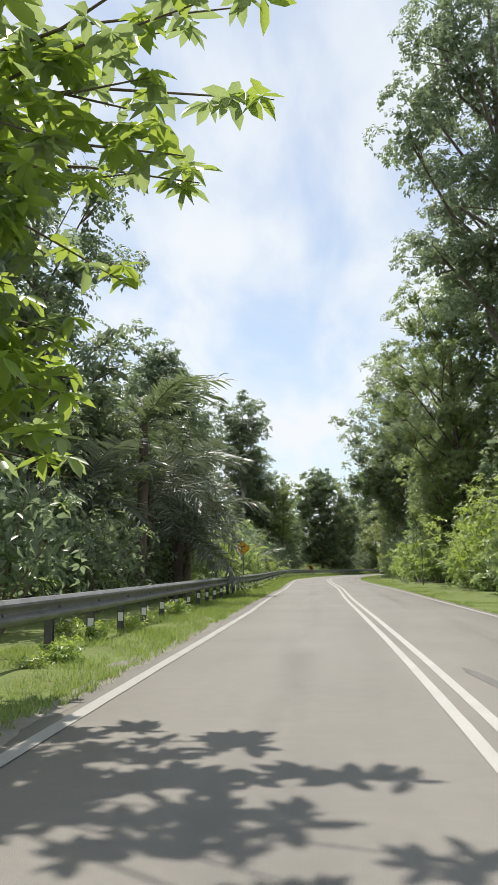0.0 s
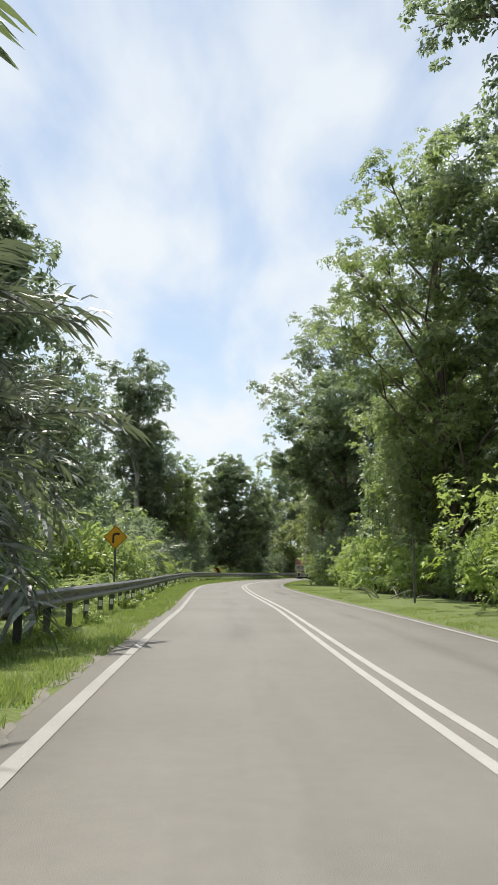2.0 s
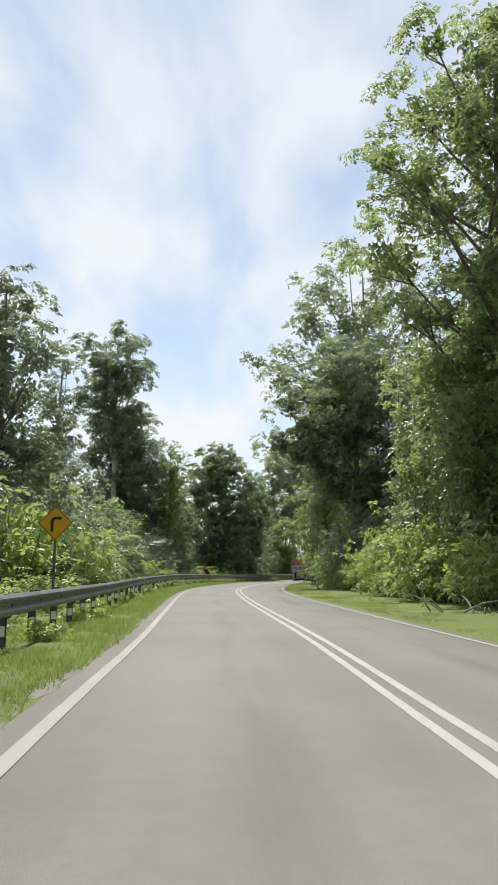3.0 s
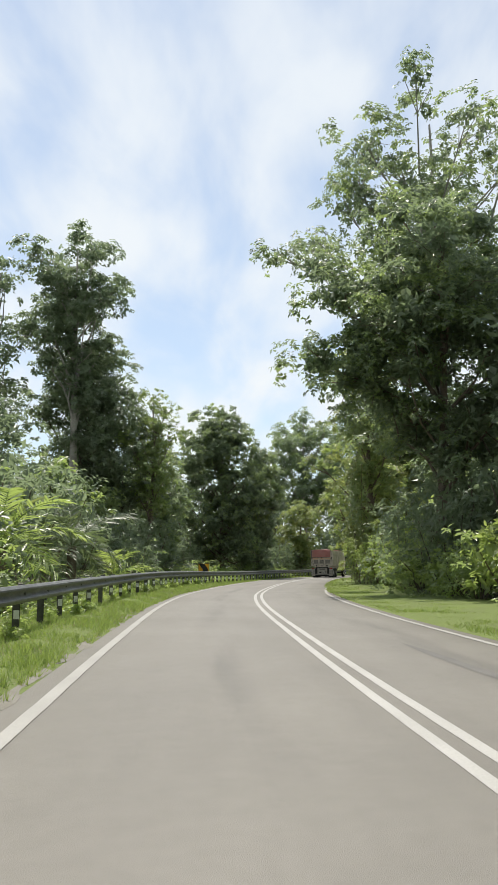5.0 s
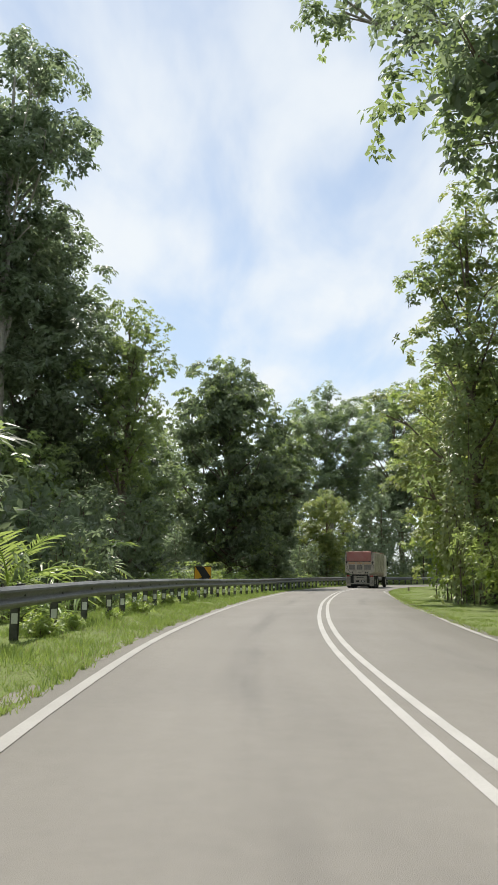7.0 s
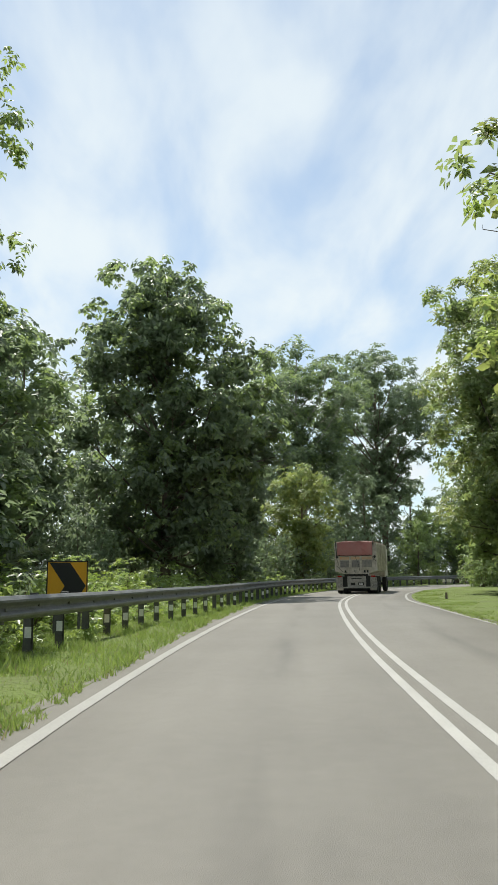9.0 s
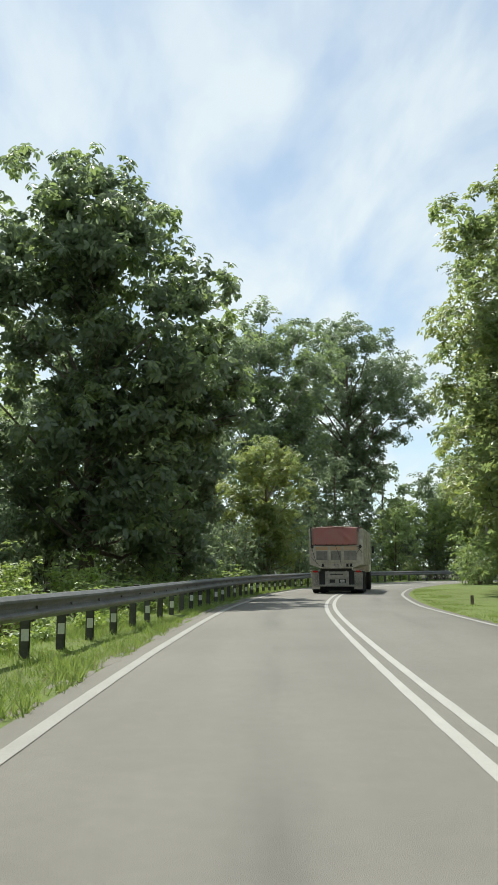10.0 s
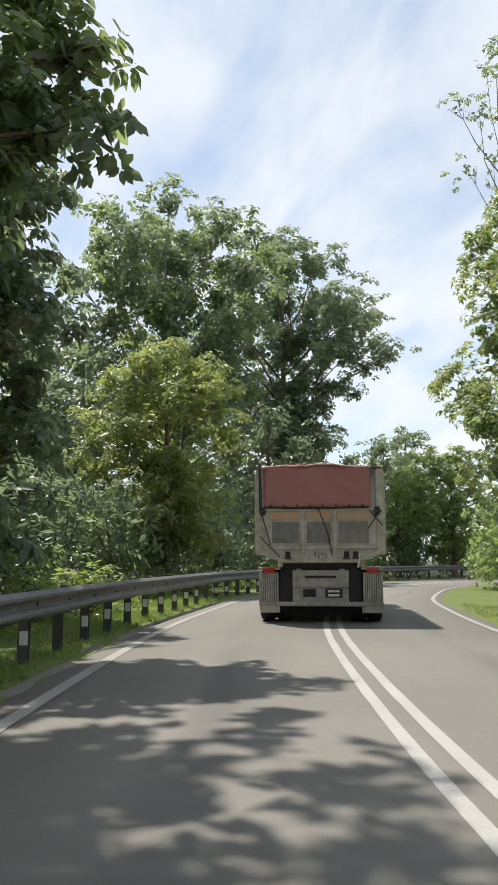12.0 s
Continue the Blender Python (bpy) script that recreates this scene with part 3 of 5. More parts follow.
    # canvas: sags and wrinkles over the load, with its rear flap
    n, mrows = 31, 14
    verts, faces = [], []
    for i in range(n):
        u = i / (n - 1)
        x = -1.12 + 2.14 * u
        for j in range(mrows):
            v = j / (mrows - 1)
            y = -0.06 + 0.025 * math.sin(9 * u + 3 * v) * v + 0.02 * math.sin(17 * u - 4 * v)
            top = 3.08 + 0.05 * math.sin(math.pi * u) + 0.012 * math.sin(13 * u)
            fold = 0.05 * math.exp(-((u - 0.62 - 0.38 * (0.8 - v)) / 0.05) ** 2) * math.sin(math.pi * min(1, max(0, (v - 0.1) / 0.8)))
            verts.append((x, y - fold - 0.02 * math.sin(math.pi * v), 2.28 + (top - 2.28) * v))
    for i in range(n - 1):
        for j in range(mrows - 1):
            a = i * mrows + j
            faces.append((a, a + mrows, a + mrows + 1, a + 1))
    flap = part("canvas_flap", mesh_of("canvas_flap", verts, faces, CANVAS, True), CANVAS, t, "faded red canvas flap hanging over the rear")
    sol = flap.modifiers.new("thick", "SOLIDIFY"); sol.thickness = 0.012; sol.offset = 0
    verts, faces = [], []
    rows_y = np.linspace(-0.07, 5.6, 22)
    for i in range(13):
        u = i / 12
        x = -1.26 + 2.52 * u
        for k, y in enumerate(rows_y):
            verts.append((x, y, 3.06 + 0.09 * math.sin(math.pi * u) + 0.02 * math.sin(k * 1.9 + 7 * u)))
    w = len(rows_y)
    for i in range(12):
        for k in range(w - 1):
            a = i * w + k
            faces.append((a, a + w, a + w + 1, a + 1))
    top = part("canvas_top", mesh_of("canvas_top", verts, faces, CANVAS, True), CANVAS, t, "red canvas stretched over the load")
    sol = top.modifiers.new("thick", "SOLIDIFY"); sol.thickness = 0.012; sol.offset = 0
    hem = [(-1.14 + 2.18 * u, -0.085, 3.075 + 0.055 * math.sin(math.pi * u) + 0.012 * math.sin(13 * u) + 0.006 * math.sin(41 * u)) for u in np.linspace(0, 1, 28)]
    part("canvas_hem", mesh_of("canvas_hem", *tube(hem, [0.018 + 0.006 * math.sin(i * 2.3) for i in range(28)], 7), CANVAS_EDGE, True), CANVAS_EDGE, t, "pale frayed hem")
    cord = [(-1.10 + 2.08 * u, -0.075, 2.275 - 0.02 * math.sin(math.pi * u)) for u in np.linspace(0, 1, 12)]
    part("canvas_cord", mesh_of("canvas_cord", *tube(cord, [0.014] * 12, 6), ROPE, True), ROPE, t, "dark cord along the canvas foot")
    for u in np.linspace(0.06, 0.94, 8):
        part("eyelet", rod((-1.10 + 2.08 * u, -0.095, 2.31), (-1.10 + 2.08 * u, -0.075, 2.31), 0.022, sides=10), DARK_IRON, flap)
    # straps
    for a, b in (((-1.16, -0.1, 2.15), (-0.98, -0.1, 1.52)), ((0.96, -0.1, 1.86), (1.2, -0.1, 2.2)), ((0.98, -0.1, 2.22), (1.24, -0.1, 1.9)), ((-0.02, -0.1, 2.24), (0.16, -0.1, 1.75)),
                 ((0.16, -0.1, 1.75), (0.24, -0.1, 1.3)), ((-1.2, -0.1, 1.7), (-0.8, -0.1, 1.3))):
        part("strap", rod(a, b, 0.010, sides=6), ROPE, t)
    # chassis
    for x in (-0.43, 0.43):
        part("chassis_beam", box((0.10, 8.6, 0.28), (x, 4.35, 0.92), 0.012), CHASSIS, t)
    part("rear_crossmember", box((1.12, 0.12, 0.34), (0, 0.10, 0.86), 0.02), CHASSIS, t, "grey rear panel with a slot")
    part("tipping_hinge", box((1.5, 0.14, 0.17), (0, 0.22, 1.10), 0.03), DARK_IRON, t, "dark steel beam under the cargo box")
    part("lower_panel", box((1.12, 0.08, 0.34), (0, 0.12, 0.55), 0.02), CHASSIS, t)
    # slot and recess aren't cut: dark blocks on the face give their inner shade
    part("slot_shade_bar", box((0.62, 0.03, 0.05), (0.0, 0.032, 0.90), 0.01), DARK_IRON, t)
    part("recess_shade_block", box((0.26, 0.03, 0.16), (-0.22, 0.085, 0.58), 0.02), DARK_IRON, t)
    plate = part("number_plate", box((0.34, 0.012, 0.18), (0.26, 0.068, 0.58), 0.004), PLATE, t, "black number plate")
    for dx, dz, wd in ((-0.07, 0.04, 0.13), (0.08, 0.04, 0.10), (0.0, -0.04, 0.22)):
        part("plate_bar", box((wd, 0.006, 0.045), (0.26 + dx * 0.8, 0.058, 0.58 + dz), 0.001), WHITE, plate)
    part("under_run_bar", box((1.76, 0.09, 0.09), (0, 0.03, 0.37), 0.02), CHASSIS, t)
    for x in (-1, 1):
        # added dark plate whose colour gives the shade of the gap beside the panel
        part("gap_shade_plate", box((0.25, 0.05, 0.62), (x * 0.69, 0.16, 0.72), 0.01), DARK_IRON, t)
        for k in range(9):
            part("flap_rib", box((0.036, 0.026, 0.66), (x * 1.03 - 0.176 + k * 0.044, 0.02 + (k % 2) * 0.010, 0.66), 0.006), CHASSIS, t)
        part("flap_sheet", box((0.40, 0.02, 0.2), (x * 1.03 - 0.02 * x, 0.05, 0.30), 0.006), BODY_STEEL, t)
        part("fender", box((0.46, 1.35, 0.05), (x * 1.03, 0.72, 1.06), 0.02), CHASSIS, t)
        part("tail_lamp", box((0.24, 0.05, 0.09), (x * 1.02, -0.01, 1.03), 0.012), LAMP_RED, t, "red tail lamp cluster")
    # wheels: two driven axles behind, one steered axle ahead
    for y, twin in ((0.75, True), (2.1, True), (6.9, False)):
        part("axle", rod((-1.0, y, 0.52), (1.0, y, 0.52), 0.09, sides=12), DARK_IRON, t)
        for x in (-1, 1):
            for k in range(2 if twin else 1):
                cx = x * (1.08 - 0.33 * k)
                bm = bmesh.new()
                prof = [(0.30, -0.13), (0.46, -0.15), (0.51, -0.12), (0.525, -0.06), (0.525, 0.06), (0.51, 0.12), (0.46, 0.15), (0.30, 0.13)]
                seg = 28
                rings = [[bm.verts.new((cx + o, y + r * math.cos(2 * math.pi * q / seg), 0.525 + r * math.sin(2 * math.pi * q / seg))) for r, o in prof] for q in range(seg)]
                for q in range(seg):
                    for e in range(len(prof)):
                        f = (e + 1) % len(prof)
                        bm.faces.new((rings[q][e], rings[q][f], rings[(q + 1) % seg][f], rings[(q + 1) % seg][e]))
                wheel = part("wheel", bm, RUBBER, t, "worn black tyre")
                part("rim", rod((cx - 0.10, y, 0.525), (cx + 0.10, y, 0.525), 0.305, sides=20), CHASSIS, wheel)
    part("axle_housing", box((1.1, 0.5, 0.42), (0, 0.75, 0.55), 0.12), DARK_IRON, t)
    # added black sheet: hides the lit road, stands in for shade under the tail
    part("under_shade_sheet", box((1.3, 0.03, 0.30), (0, 0.42, 0.27), 0.01), RUBBER, t, "added black sheet under the tail in place of underbody shade")
    for x in (-0.62, 0.62):
        part("leaf_spring", box((0.09, 1.9, 0.16), (x, 1.4, 0.62), 0.03), DARK_IRON, t)
        part("brake_drum", rod((x - 0.14, 0.75, 0.525), (x + 0.14, 0.75, 0.525), 0.22, sides=18), DARK_IRON, t)
    part("spare_tank", box((1.3, 0.6, 0.5), (0, 3.2, 0.62), 0.08), DARK_IRON, t)
    # cab
    bm = box((2.4, 1.7, 2.0), (0, 7.0, 1.95), 0.12)
    cab = part("cab", bm, BODY_STEEL, t, "driver's cab ahead of the box")
    part("rear_window", box((1.2, 0.02, 0.5), (0, 6.145, 2.45), 0.006), DARK_IRON, cab)
    for x in (-1.34, 1.34):
        part("mirror", box((0.12, 0.10, 0.42), (x, 7.6, 2.2), 0.03), DARK_IRON, t)
        part("mirror_arm", rod((x * 0.88, 7.6, 2.35), (x, 7.6, 2.35), 0.02, sides=8), DARK_IRON, t)
    return t


tipper_truck(pose(11.0, 137.75, 0, 0, 0, -20) @ Matrix.Scale(0.935, 4))


# ---- plants ----
def leaf_mesh(name, place, axis, up, length, width, mats, pick=None, oval=False):
    """Many folded leaves in one mesh: each is two triangles that meet along its rib; near ones are oval halves."""
    n = len(place)
    axis = axis / np.linalg.norm(axis, axis=1)[:, None]
    side = np.cross(axis, up)
    side /= np.maximum(np.linalg.norm(side, axis=1), 1e-6)[:, None]
    nrm = np.cross(side, axis)
    tip = place + axis * length[:, None] - nrm * (length * 0.10)[:, None]
    mid = place + axis * (length * 0.48)[:, None]
    lift = nrm * (width * 0.16)[:, None]
    left, right = mid - side * (width / 2)[:, None] + lift, mid + side * (width / 2)[:, None] + lift
    if oval:
        a1, a2 = place + axis * (length * 0.26)[:, None], place + axis * (length * 0.66)[:, None] - nrm * (length * 0.03)[:, None]
        w1, w2 = side * (width * 0.44)[:, None], side * (width * 0.46)[:, None]
        verts = np.stack([place, a1 + w1 + lift, a2 + w2 + lift, tip, a2 - w2 + lift, a1 - w1 + lift], 1).reshape(-1, 3)
        base = np.arange(n)[:, None] * 6
        tris = np.concatenate([base + [0, 1, 2, 3], base + [0, 3, 4, 5]], 1).reshape(-1)
        per, sides = 6, 4
    else:
        verts = np.stack([place, right, tip, left], 1).reshape(-1, 3)
        base = np.arange(n)[:, None] * 4
        tris = np.concatenate([base + [0, 1, 2], base + [0, 2, 3]], 1).reshape(-1)
        per, sides = 4, 3
    me = bpy.data.meshes.new(name)
    me.vertices.add(per * n)
    me.vertices.foreach_set("co", verts.astype(np.float32).ravel())
    me.loops.add(2 * sides * n)
    me.loops.foreach_set("vertex_index", tris.astype(np.int32))
    me.polygons.add(2 * n)
    me.polygons.foreach_set("loop_start", np.arange(0, 2 * sides * n, sides, dtype=np.int32))
    for m in (mats if isinstance(mats, (list, tuple)) else [mats]):
        me.materials.append(m)
    if pick is not None:
        me.polygons.foreach_set("material_index", np.repeat(pick, 2).astype(np.int32))
    me.update(calc_edges=True)
    me.validate()
    return me


def unit(rng, n):
    v = rng.normal(size=(n, 3))
    return v / np.linalg.norm(v, axis=1)[:, None]


def join_tubes(name, tubes, mat):
    verts, faces = [], []
    for v, f in tubes:
        o = len(verts)
        verts += v
        faces += [tuple(i + o for i in q) for q in f]
    return mesh_of(name, verts, faces, mat, True)


def rosettes(rng, centre, out, reach, leaf, count, droop, leaves=8):
    """Whorls of leaves at the twig ends of one clump: they sit on its outer, upper side and spread flat about their own axis."""
    u = out * 0.55 + np.array([0, 0, 0.45]) + unit(rng, count) * 0.95
    u /= np.linalg.norm(u, axis=1)[:, None]
    tip = centre + u * (reach * rng.uniform(0.45, 1.0, count))[:, None] * np.array([1, 1, 0.75])
    nrm = u * 0.6 + np.array([0, 0, 0.6]) + unit(rng, count) * 0.35
    nrm /= np.linalg.norm(nrm, axis=1)[:, None]
    t1 = np.cross(nrm, unit(rng, count)); t1 /= np.maximum(np.linalg.norm(t1, axis=1), 1e-6)[:, None]
    t2 = np.cross(nrm, t1)
    turn = (np.arange(leaves) * 2.39996)[None, :] + rng.uniform(0, 6.28, (count, 1)) + rng.normal(0, 0.2, (count, leaves))
    way = t1[:, None] * np.cos(turn)[..., None] + t2[:, None] * np.sin(turn)[..., None]
    axis = way + nrm[:, None] * rng.uniform(-0.15, 0.5, (count, leaves, 1)) + np.array([0, 0, -droop]) * rng.uniform(0.4, 1.2, (count, leaves, 1))
    place = tip[:, None] + way * (leaf * 0.12) + nrm[:, None] * (leaf * rng.uniform(-0.5, 0.2, (count, leaves, 1)))
    up = nrm[:, None] + rng.normal(0, 0.22, (count, leaves, 3))
    return place.reshape(-1, 3), axis.reshape(-1, 3), up.reshape(-1, 3)


def crown_and_trunk(seed, h, base, r, leaf, lobes=11, fill=1.0, droop=0.5, bark=None, mats=LEAF_MID, squash=0.8, trunk_r=None, top_heavy=0.5, lean=(0, 0), slim=0.42, clump=None, core=1.0, oval=False, reaching=(), heart=0.34):
    """Meshes of a tree: a bent trunk with limbs that end in leafy lobes, each built of clumps of leaves with gaps between."""
    rng = np.random.default_rng(seed)
    tr = trunk_r or 0.013 * h + 0.04
    bend = rng.normal(0, 0.03 * h, 2)
    lean = np.array(lean, float)

    def stem(u):
        return np.array([bend[0] * math.sin(2.2 * u) + lean[0] * u ** 2, bend[1] * math.sin(1.7 * u) + lean[1] * u ** 2, -0.15 + (h * 0.93 + 0.15) * u])

    us = np.linspace(0, 1, 9)
    tubes = [tube([stem(u) for u in us], [tr * (1.35 if u == 0 else 1 - 0.86 * u) for u in us], 9)]
    centres, sizes = [], []
    for i in range(lobes):
        u = min(0.98, (i + rng.uniform(0.2, 0.8)) / lobes)
        z = base + (h - base) * (0.06 + 0.82 * u)
        width = math.sqrt(max(0.12, 1 - ((u - top_heavy) / 0.60) ** 2))
        ang = i * 2.39996 + rng.uniform(-0.5, 0.5)
        size = r * rng.uniform(slim * 0.68, slim * 1.32) * (0.62 + 0.42 * width)
        rad = max(0.0, r * width * rng.uniform(0.72, 1.14) - size * 0.85)
        s0 = stem(min(1, z / h))
        c = np.array([s0[0] + rad * math.cos(ang), s0[1] + rad * math.sin(ang), z])
        centres.append(c); sizes.append(size)
        a = stem(max(0.12, min(0.95, (z - 0.55 * rad - 0.06 * h) / h)))
        midp = (a + c) / 2 + rng.normal(0, 0.05 * r, 3) + np.array([0, 0, -0.04 * r])
        l0 = tr * rng.uniform(0.28, 0.46) * (1 - 0.5 * u)
        tubes.append(tube([a, midp, c], [l0, l0 * 0.62, l0 * 0.28], 6))
        for _ in range(3):
            e = c + unit(rng, 1)[0] * size * np.array([0.9, 0.9, 0.6])
            tubes.append(tube([midp * 0.35 + c * 0.65, (c + e) / 2 + rng.normal(0, 0.05 * r, 3), e], [l0 * 0.34, l0 * 0.22, l0 * 0.08], 5))
    # long limbs that reach out of the crown: (x, y, z, size) of the lobe at each end
    for x, y, z, size in reaching:
        c = np.array([x, y, z], float)
        a = stem(min(0.9, 0.72 * z / h))
        l0 = tr * 0.4
        ways = [a * (1 - w) + c * w + np.array([0, 0, 0.10 * np.linalg.norm(c - a) * math.sin(math.pi * w)]) + rng.normal(0, 0.05, 3) for w in np.linspace(0, 1, 6)]
        tubes.append(tube(ways, [l0 * (1 - 0.85 * w) for w in np.linspace(0, 1, 6)], 6))
        for w, grow in ((1.0, 1.0), (0.78, 0.85), (0.56, 0.8)):
            q = a * (1 - w) + c * w + rng.normal(0, 0.12 * size, 3) + np.array([0, 0, 0.3])
            centres.append(q); sizes.append(size * grow)
            for _ in range(3):
                e = q + unit(rng, 1)[0] * size * np.array([0.9, 0.9, 0.6])
                tubes.append(tube([ways[3] * 0.3 + q * 0.7, (q + e) / 2, e], [l0 * 0.3, l0 * 0.2, l0 * 0.08], 5))
    # inner lobes close to the stem keep the crown closed
    for i in range(max(3, lobes // 3)):
        u = (i + 0.5) / max(3, lobes // 3)
        z = base + (h - base) * (0.12 + 0.72 * u)
        centres.append(stem(min(1, z / h)) + rng.normal(0, 0.12 * r, 3)); sizes.append(r * slim * 0.95)
    centres.append(stem(1.0) + np.array([0, 0, h * 0.07 - r * slim * 0.8 * squash])); sizes.append(r * slim * 0.8)
    place, axis, up, pick = [], [], [], []
    cr = clump or max(0.34, min(0.95, r * 0.19))
    for c, size in zip(centres, sizes):
        n_cl = max(5, int(fill * 3.0 * (size / cr) ** 2))
        d = unit(rng, n_cl)
        low = (d[:, 2] < -0.25) & (rng.random(n_cl) < 0.7)
        d[low, 2] *= -0.8
        rr = size * rng.uniform(0.66, 1.08, n_cl)
        cl = c + d * rr[:, None] * np.array([1, 1, squash])
        for p, dd in zip(cl, d):
            count = int(rng.uniform(0.7, 1.3) * fill * 0.80 * (cr / leaf) ** 2) + 1
            tone = int(rng.random() > 0.62)
            at, way, top = rosettes(rng, p, dd, cr, leaf, count, droop)
            place.append(at); axis.append(way); up.append(top)
            pick.append(np.where(rng.random(len(at)) < 0.2, 1 - tone, tone))
    n_out = sum(len(q) for q in place)
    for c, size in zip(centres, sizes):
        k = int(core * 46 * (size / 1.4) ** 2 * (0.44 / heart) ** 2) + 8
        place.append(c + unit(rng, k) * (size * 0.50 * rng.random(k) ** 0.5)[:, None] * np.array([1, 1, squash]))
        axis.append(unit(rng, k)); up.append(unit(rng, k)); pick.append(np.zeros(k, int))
    place, axis, up = np.concatenate(place), np.concatenate(axis), np.concatenate(up)
    n = len(place)
    length = leaf * rng.uniform(0.65, 1.25, n)
    length[n_out:] = heart * rng.uniform(0.8, 1.25, n - n_out)
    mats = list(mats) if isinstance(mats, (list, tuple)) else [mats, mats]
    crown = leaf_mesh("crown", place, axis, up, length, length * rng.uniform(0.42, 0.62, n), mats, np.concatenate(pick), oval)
    trunk = join_tubes("trunk", tubes, bark or BARK)
    return trunk, crown


def plant(name, meshes, m, label, category, group=""):
    t = tagged(new(name), label, category, group)
    t.matrix_basis = m
    new("trunk", meshes[0]).parent = t
    new("crown", meshes[1]).parent = t
    return t


def bush_meshes(seed, h, r, leaf, mats, fill=1.0, droop=0.35, oval=False):
    """A shrub: stems that fan out from the ground into leafy lobes."""
    rng = np.random.default_rng(seed)
    tubes, place, axis, up, pick = [], [], [], [], []
    cr = max(0.26, r * 0.22)
    n_l = 9
    for i in range(n_l):
        ang = i * 2.39996
        rad = r * math.sqrt((i + 0.3) / n_l) * 0.74
        z = h * (0.82 - 0.50 * (rad / r) ** 1.5) * rng.uniform(0.75, 1.08)
        c = np.array([rad * math.cos(ang), rad * math.sin(ang), z])
        foot = np.array([c[0] * 0.12, c[1] * 0.12, -0.12])
        tubes.append(tube([foot, (foot + c) / 2 + rng.normal(0, 0.06 * r, 3), c], [0.035, 0.025, 0.012], 5))
        size = r * rng.uniform(0.34, 0.5)
        for zc in ([z] if z < h * 0.45 else [z, z * 0.45]):
            cc = np.array([c[0] * (1.0 if zc == z else 1.08), c[1] * (1.0 if zc == z else 1.08), zc])
            n_cl = max(4, int(fill * 2.0 * (size / cr) ** 2))
            d = unit(rng, n_cl)
            cl = cc + d * (size * rng.uniform(0.4, 1.1, n_cl))[:, None] * np.array([1, 1, 0.85])
            cl[:, 2] = np.maximum(cl[:, 2], 0.12)
            for p, dd in zip(cl, d):
                at, way, top = rosettes(rng, p, dd, cr, leaf, int(rng.uniform(0.7, 1.3) * fill * 0.62 * (cr / leaf) ** 2) + 1, droop, 7)
                place.append(at); axis.append(way); up.append(top)
                pick.append(np.full(len(at), int(rng.random() > 0.6)))
    n_out = sum(len(q) for q in place)
    k = int(66 * r * h)
    d = unit(rng, k) * (0.72 * rng.random(k) ** 0.4)[:, None] * np.array([r, r, h * 0.5]) + np.array([0, 0, h * 0.45])
    place.append(d); axis.append(unit(rng, k)); up.append(unit(rng, k)); pick.append(np.zeros(k, int))
    place = np.concatenate(place)
    place[:, 2] = np.maximum(place[:, 2], 0.03)
    axis, up = np.concatenate(axis), np.concatenate(up)
    length = leaf * rng.uniform(0.6, 1.3, len(place))
    length[n_out:] = rng.uniform(0.22, 0.36, k)
    mats = list(mats) if isinstance(mats, (list, tuple)) else [mats, mats]
    crown = leaf_mesh("crown", place, axis, up, length, length * rng.uniform(0.36, 0.55, len(place)), mats, np.concatenate(pick), oval)
    return join_tubes("trunk", tubes, BARK), crown


def frond_mesh(seed, length, leaflets=27, reach=0.55, arch=0.55, mat=LEAF_PALM):
    """One palm frond: an arching midrib with two rows of long, narrow leaflets that bend down at their tips."""
    rng = np.random.default_rng(seed)
    ts = np.linspace(0, 1, 12)
    rib = np.stack([length * (ts - 0.12 * ts ** 3), 0 * ts, length * arch * (ts * 0.55 - 1.05 * ts ** 2)], 1)
    v, f = tube(rib, 0.032 * (1 - 0.9 * ts) + 0.005, 5)
    v, f = list(v), list(f)
    for k in range(leaflets):
        t = 0.13 + 0.87 * (k + 0.5) / leaflets
        p = np.array([np.interp(t, ts, rib[:, c]) for c in range(3)])
        w = np.array([np.interp(min(1, t + 0.02), ts, rib[:, c]) for c in range(3)]) - np.array([np.interp(t - 0.02, ts, rib[:, c]) for c in range(3)])
        w /= np.linalg.norm(w)
        for sgn in (-1, 1):
            l = length * 0.31 * (math.sin(math.pi * min(1, 0.16 + 0.70 * t)) ** 0.7) * rng.uniform(0.8, 1.12)
            a = w * rng.uniform(0.5, 0.75) + np.array([0, sgn * reach * 1.5, rng.choice([0.42, 0.12, -0.12]) + rng.normal(0, 0.08)])
            a /= np.linalg.norm(a)
            s_ = np.cross(a, np.array([0, 0, 1.0]) + rng.normal(0, 0.3, 3))
            s_ /= np.linalg.norm(s_)
            wd = 0.034 * rng.uniform(0.8, 1.15)
            sag = rng.uniform(0.12, 0.42) * l
            m1, m2 = p + a * l * 0.38, p + a * l * 0.74 + np.array([0, 0, -0.35 * sag])
            m3 = p + a * l * 0.98 + np.array([0, 0, -sag])
            o = len(v)
            v += [p - s_ * wd * 0.4, p + s_ * wd * 0.4, m1 + s_ * wd, m1 - s_ * wd, m2 + s_ * wd * 0.75, m2 - s_ * wd * 0.75, m3]
            f += [(o, o + 1, o + 2, o + 3), (o + 3, o + 2, o + 4, o + 5), (o + 5, o + 4, o + 6)]
    return mesh_of("frond", v, f, mat)


FRONDS = [frond_mesh(11, 3.0), frond_mesh(12, 2.6, 24, 0.5, 0.75), frond_mesh(13, 3.4, 29, 0.6, 0.45)]
